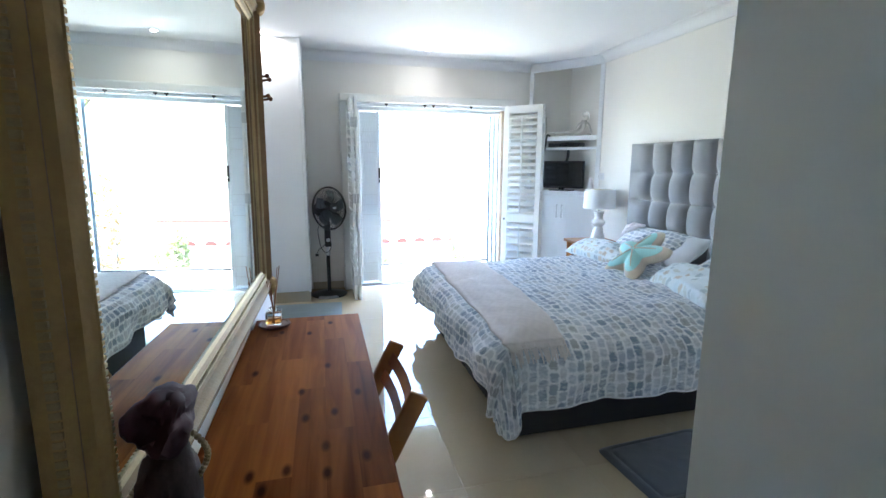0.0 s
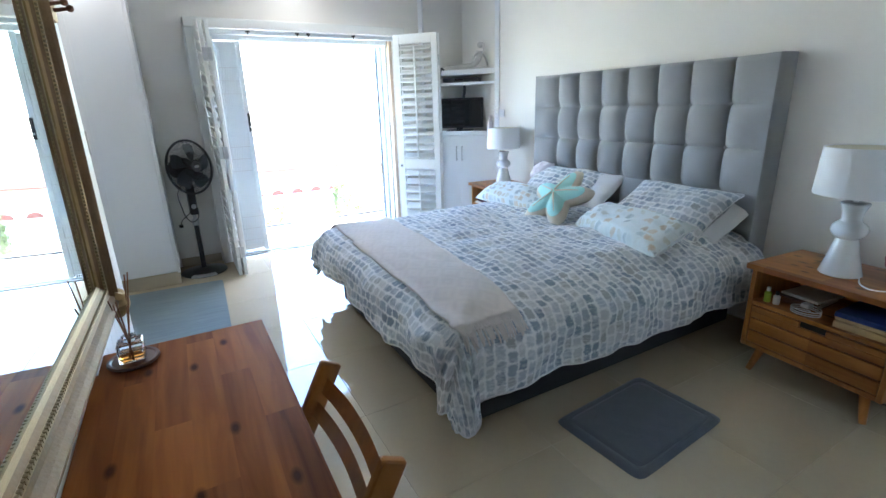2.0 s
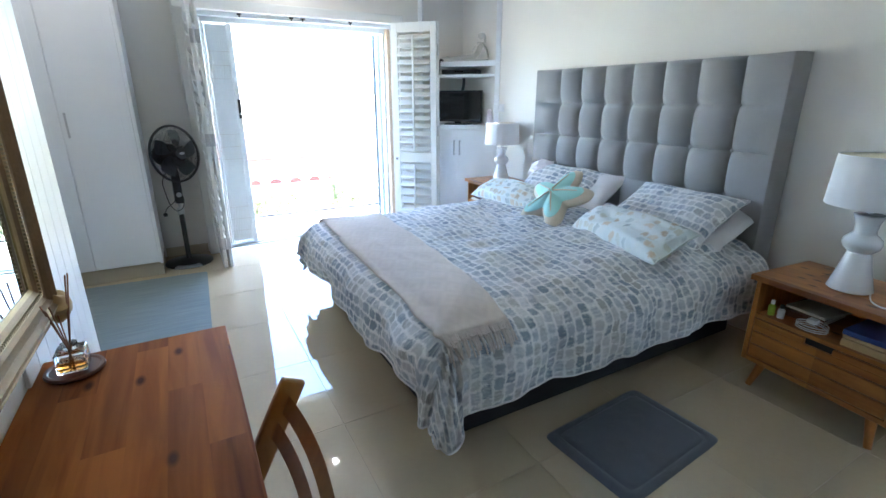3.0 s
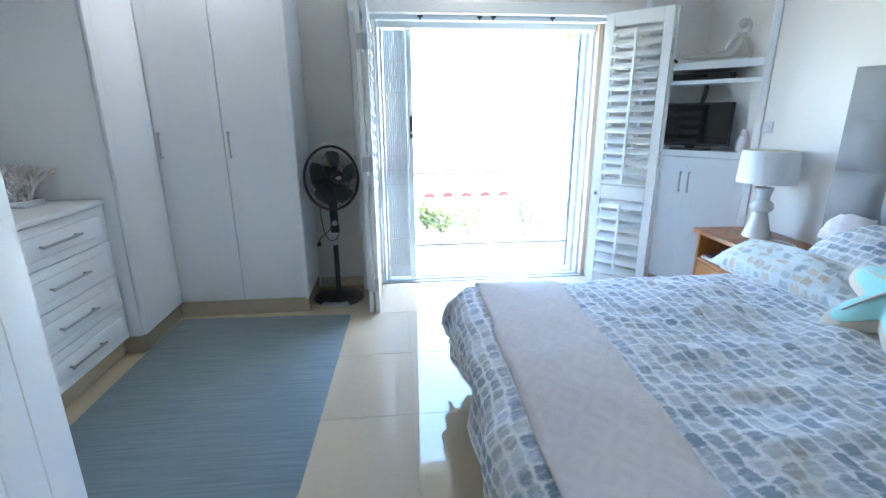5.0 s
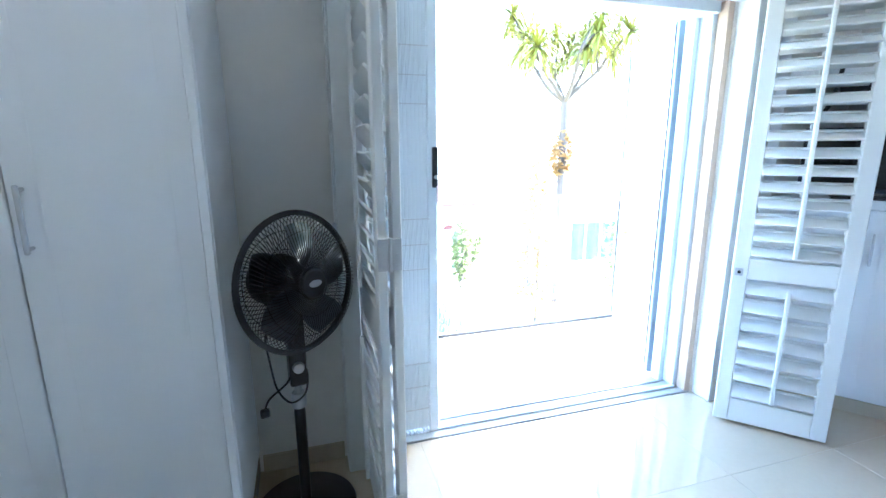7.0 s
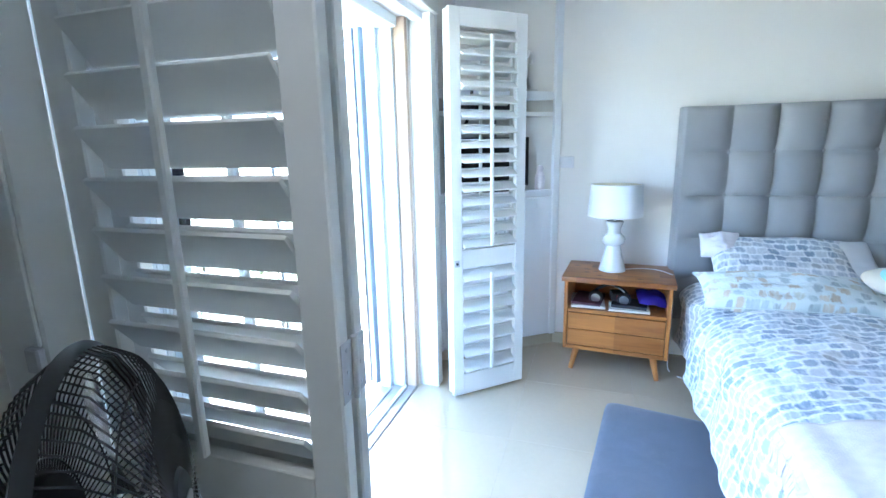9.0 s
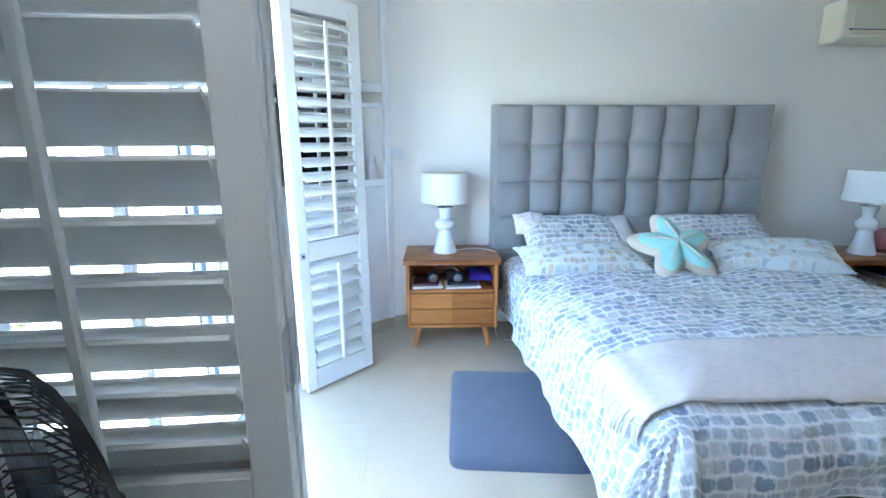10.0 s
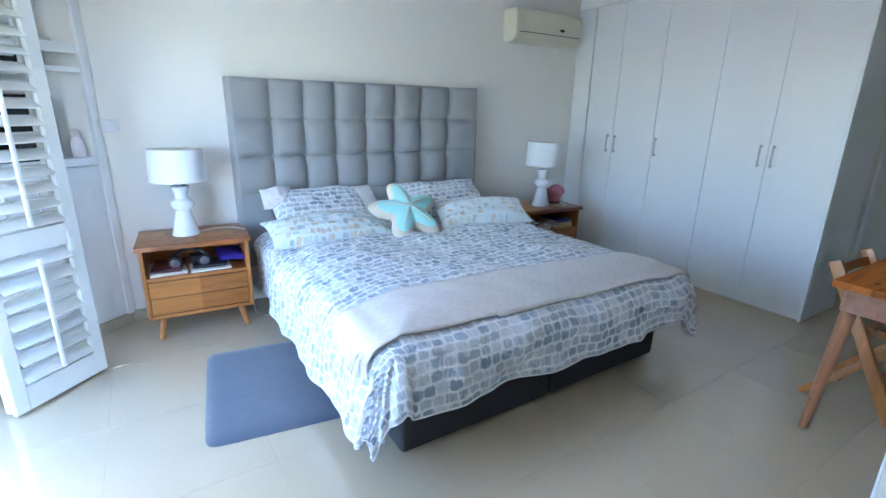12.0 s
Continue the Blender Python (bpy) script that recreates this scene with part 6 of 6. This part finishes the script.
shrub(4.5, 25.3, 1.9, 1.7, 1, "rounded green hedge shrub in the garden")
shrub(3.1, 25.6, 1.2, 1.5, 2, "small green garden shrub")
shrub(8.3, 25.4, 1.5, 2.4, 3, "low yellow-green shrub in the garden")
shrub(8.6, 18.8, 0.9, 1.6, 4, "potted green garden shrub")
shrub(2.4, 26.5, 0.9, 1.4, 5, "small green garden shrub")
shrub(6.6, 22.0, 0.9, 3.2, 6, "tall thin garden shrub")
shrub(-1.0, 21.0, 2.0, 3.4, 7, "rounded green hedge shrub in the garden")
shrub(-4.0, 19.0, 2.4, 4.4, 8, "rounded green hedge shrub in the garden")
shrub(10.5, 16.5, 1.8, 4.2, 9, "dense dark green garden shrub")
shrub(12.8, 15.0, 2.2, 4.2, 12, "dense dark green garden shrub")


def grass_clump(x, y, h, seed):
    """Arching blades out of one root."""
    t = thing("ornamental_grass", pose(x, y, GZ), "tall arching blue-green grass clump below the terrace", "grass", "grass clumps")
    r = random.Random(seed)
    bm = bmesh.new()
    for _ in range(170):
        a, spread_out, tall = r.uniform(0, 2 * math.pi), r.uniform(0.15, 0.75), h * r.uniform(0.65, 1.1)
        d = Vector((math.cos(a), math.sin(a), 0))
        side = Vector((-d.y, d.x, 0)) * 0.014
        pts = [d * 0.06, d * spread_out * 0.35 + Vector((0, 0, tall * 0.55)), d * spread_out * 0.75 + Vector((0, 0, tall * 0.95)), d * spread_out * 1.2 + Vector((0, 0, tall * 0.88))]
        row = [(bm.verts.new(p - side * w_), bm.verts.new(p + side * w_)) for p, w_ in zip(pts, (1.0, 1.0, 0.7, 0.1))]
        for m0, m1 in zip(row, row[1:]):
            bm.faces.new((m0[0], m0[1], m1[1], m1[0]))
    part("blades", bm, BLUE_GRASS, t)


for k, (gx, gy, gh) in enumerate(((1.9, 14.3, 2.0), (2.7, 14.8, 1.7), (3.4, 14.2, 1.8), (4.1, 14.7, 1.6), (2.3, 15.6, 2.1), (3.8, 15.5, 1.9))):
    grass_clump(gx, gy, gh, 40 + k)


def yucca(x, y, trunk_h, seed, spread=1.5):
    """A branching tree yucca: tapered trunk, forked limbs, many small heads of strappy leaves and a dry skirt."""
    t = thing("yucca_tree", pose(x, y, GZ), "tall branching tree yucca with green leaf heads and a dry skirt", "tree")
    r = random.Random(seed)
    tops = []
    bm = bmesh.new()
    tube(bm, [(0, 0, 0), (0.06, 0.05, trunk_h * 0.5), (0, 0, trunk_h)], 0.15, 10, 0.09)
    for k in range(6):
        a = k * 1.05 + 0.3
        reach = r.uniform(0.55, 0.95)
        fork = Vector((reach * math.cos(a), reach * math.sin(a), trunk_h + r.uniform(0.45, 0.9)))
        tube(bm, [(0, 0, trunk_h - 0.12), (fork.x * 0.5, fork.y * 0.5, trunk_h + 0.22), fork], 0.06, 7, 0.035)
        for _ in range(3):
            e = fork + Vector((r.uniform(-0.55, 0.55) + 0.25 * math.cos(a), r.uniform(-0.55, 0.55) + 0.25 * math.sin(a), r.uniform(0.05, 1.0)))
            tube(bm, [fork, (fork + e) / 2 + Vector((0, 0, 0.05)), e], 0.034, 6, 0.022)
            tops.append((e, r.uniform(0.6, 1.0)))
    part("trunk", bm, BARK, t)
    for c, s in tops:
        bm = bmesh.new()
        for i in range(80):
            a = r.uniform(0, 2 * math.pi)
            el = r.uniform(-0.9, 1.3)
            d = Vector((math.cos(a) * math.cos(el), math.sin(a) * math.cos(el), math.sin(el)))
            L = spread * s * r.uniform(0.3, 0.55)
            side = d.cross(Vector((0, 0, 1))).normalized() * 0.024
            pts = [c, c + d * L * 0.5 + Vector((0, 0, -0.02)), c + d * L * 0.85 + Vector((0, 0, -0.16 * L)), c + d * L + Vector((0, 0, -0.38 * L))]
            row = [(bm.verts.new(p - side * w_), bm.verts.new(p + side * w_)) for p, w_ in zip(pts, (0.7, 1.0, 0.7, 0.1))]
            for m0, m1 in zip(row, row[1:]):
                bm.faces.new((m0[0], m0[1], m1[1], m1[0]))
        part("leaf_head", bm, LEAF, t)
    bm = bmesh.new()
    leafy(bm, (0.0, 0, trunk_h * 0.81), (0.30, 0.30, 0.60), 260, seed, 0.11)
    part("dry_skirt", bm, LEAF_DRY, t, "dry orange hanging leaves")


yucca(6.4, 14.0, 7.1, 3, 1.9)
shrub(5.6, 13.6, 0.9, 5.4, 21, "shrub with dry orange leaves", LEAF_DRY)

hs = thing("house", pose(2, 30, GZ), "white neighbouring house with a terracotta roof below the hill", "house")
part("wall", b_(-8, 0, 0, 7.4, 6, 2.6), RENDERED, hs)
bm = bmesh.new()
vs = [bm.verts.new(p) for p in ((-8.6, -0.7, 2.72), (8.0, -0.7, 2.72), (8.0, 6.7, 2.72), (-8.6, 6.7, 2.72), (-6.5, 3, 4.0), (6.0, 3, 4.0))]
for f in ((0, 1, 5, 4), (1, 2, 5), (2, 3, 4, 5), (3, 0, 4), (3, 2, 1, 0)):
    bm.faces.new([vs[i] for i in f])
part("roof", bm, ROOF, hs, "terracotta tiled roof")
part("eave", b_(-8.6, -0.72, 2.60, 8.0, -0.60, 2.715, 0.01), ROOF, hs, "red-brown eave board")
for i in range(13):
    x = -7.6 + i * 1.15
    bm = bmesh.new()
    arch = [(x + 0.36 + 0.36 * math.cos(math.pi * k / 8), 1.12 + 0.30 * math.sin(math.pi * k / 8)) for k in range(9)]
    rims = [[bm.verts.new((px, py, pz)) for px, pz in arch] for py in (-0.03, 0.02)]
    bm.faces.new(rims[0])
    for k in range(9):
        m0 = (k + 1) % 9
        bm.faces.new((rims[0][k], rims[1][k], rims[1][m0], rims[0][m0]))
    wn_ = part("window", bm, ROOF, hs, "brown arched window")
    part("sill", b_(x - 0.05, -0.10, 1.04, x + 0.77, -0.005, 1.115, 0.005), RENDERED, wn_)
fence_t = thing("netting_fence", pose(13.4, 24.5, GZ), "teal shade-netting fence in the garden", "fence")
for i in range(5):
    part("post", rod(bmesh.new(), (i * 0.9, 0, 0), (i * 0.9, 0, 2.2), 0.04), ALU, fence_t)
    if i < 4:
        bm = bmesh.new()
        grid(bm, 10, 6, lambda s, t, i=i: Vector((i * 0.9 + 0.05 + 0.8 * s, 0.05 * math.sin(9 * s), 0.1 + 2.0 * t)))
        bmesh.ops.solidify(bm, geom=bm.faces[:], thickness=0.01)
        part("net", bm, NET, fence_t)
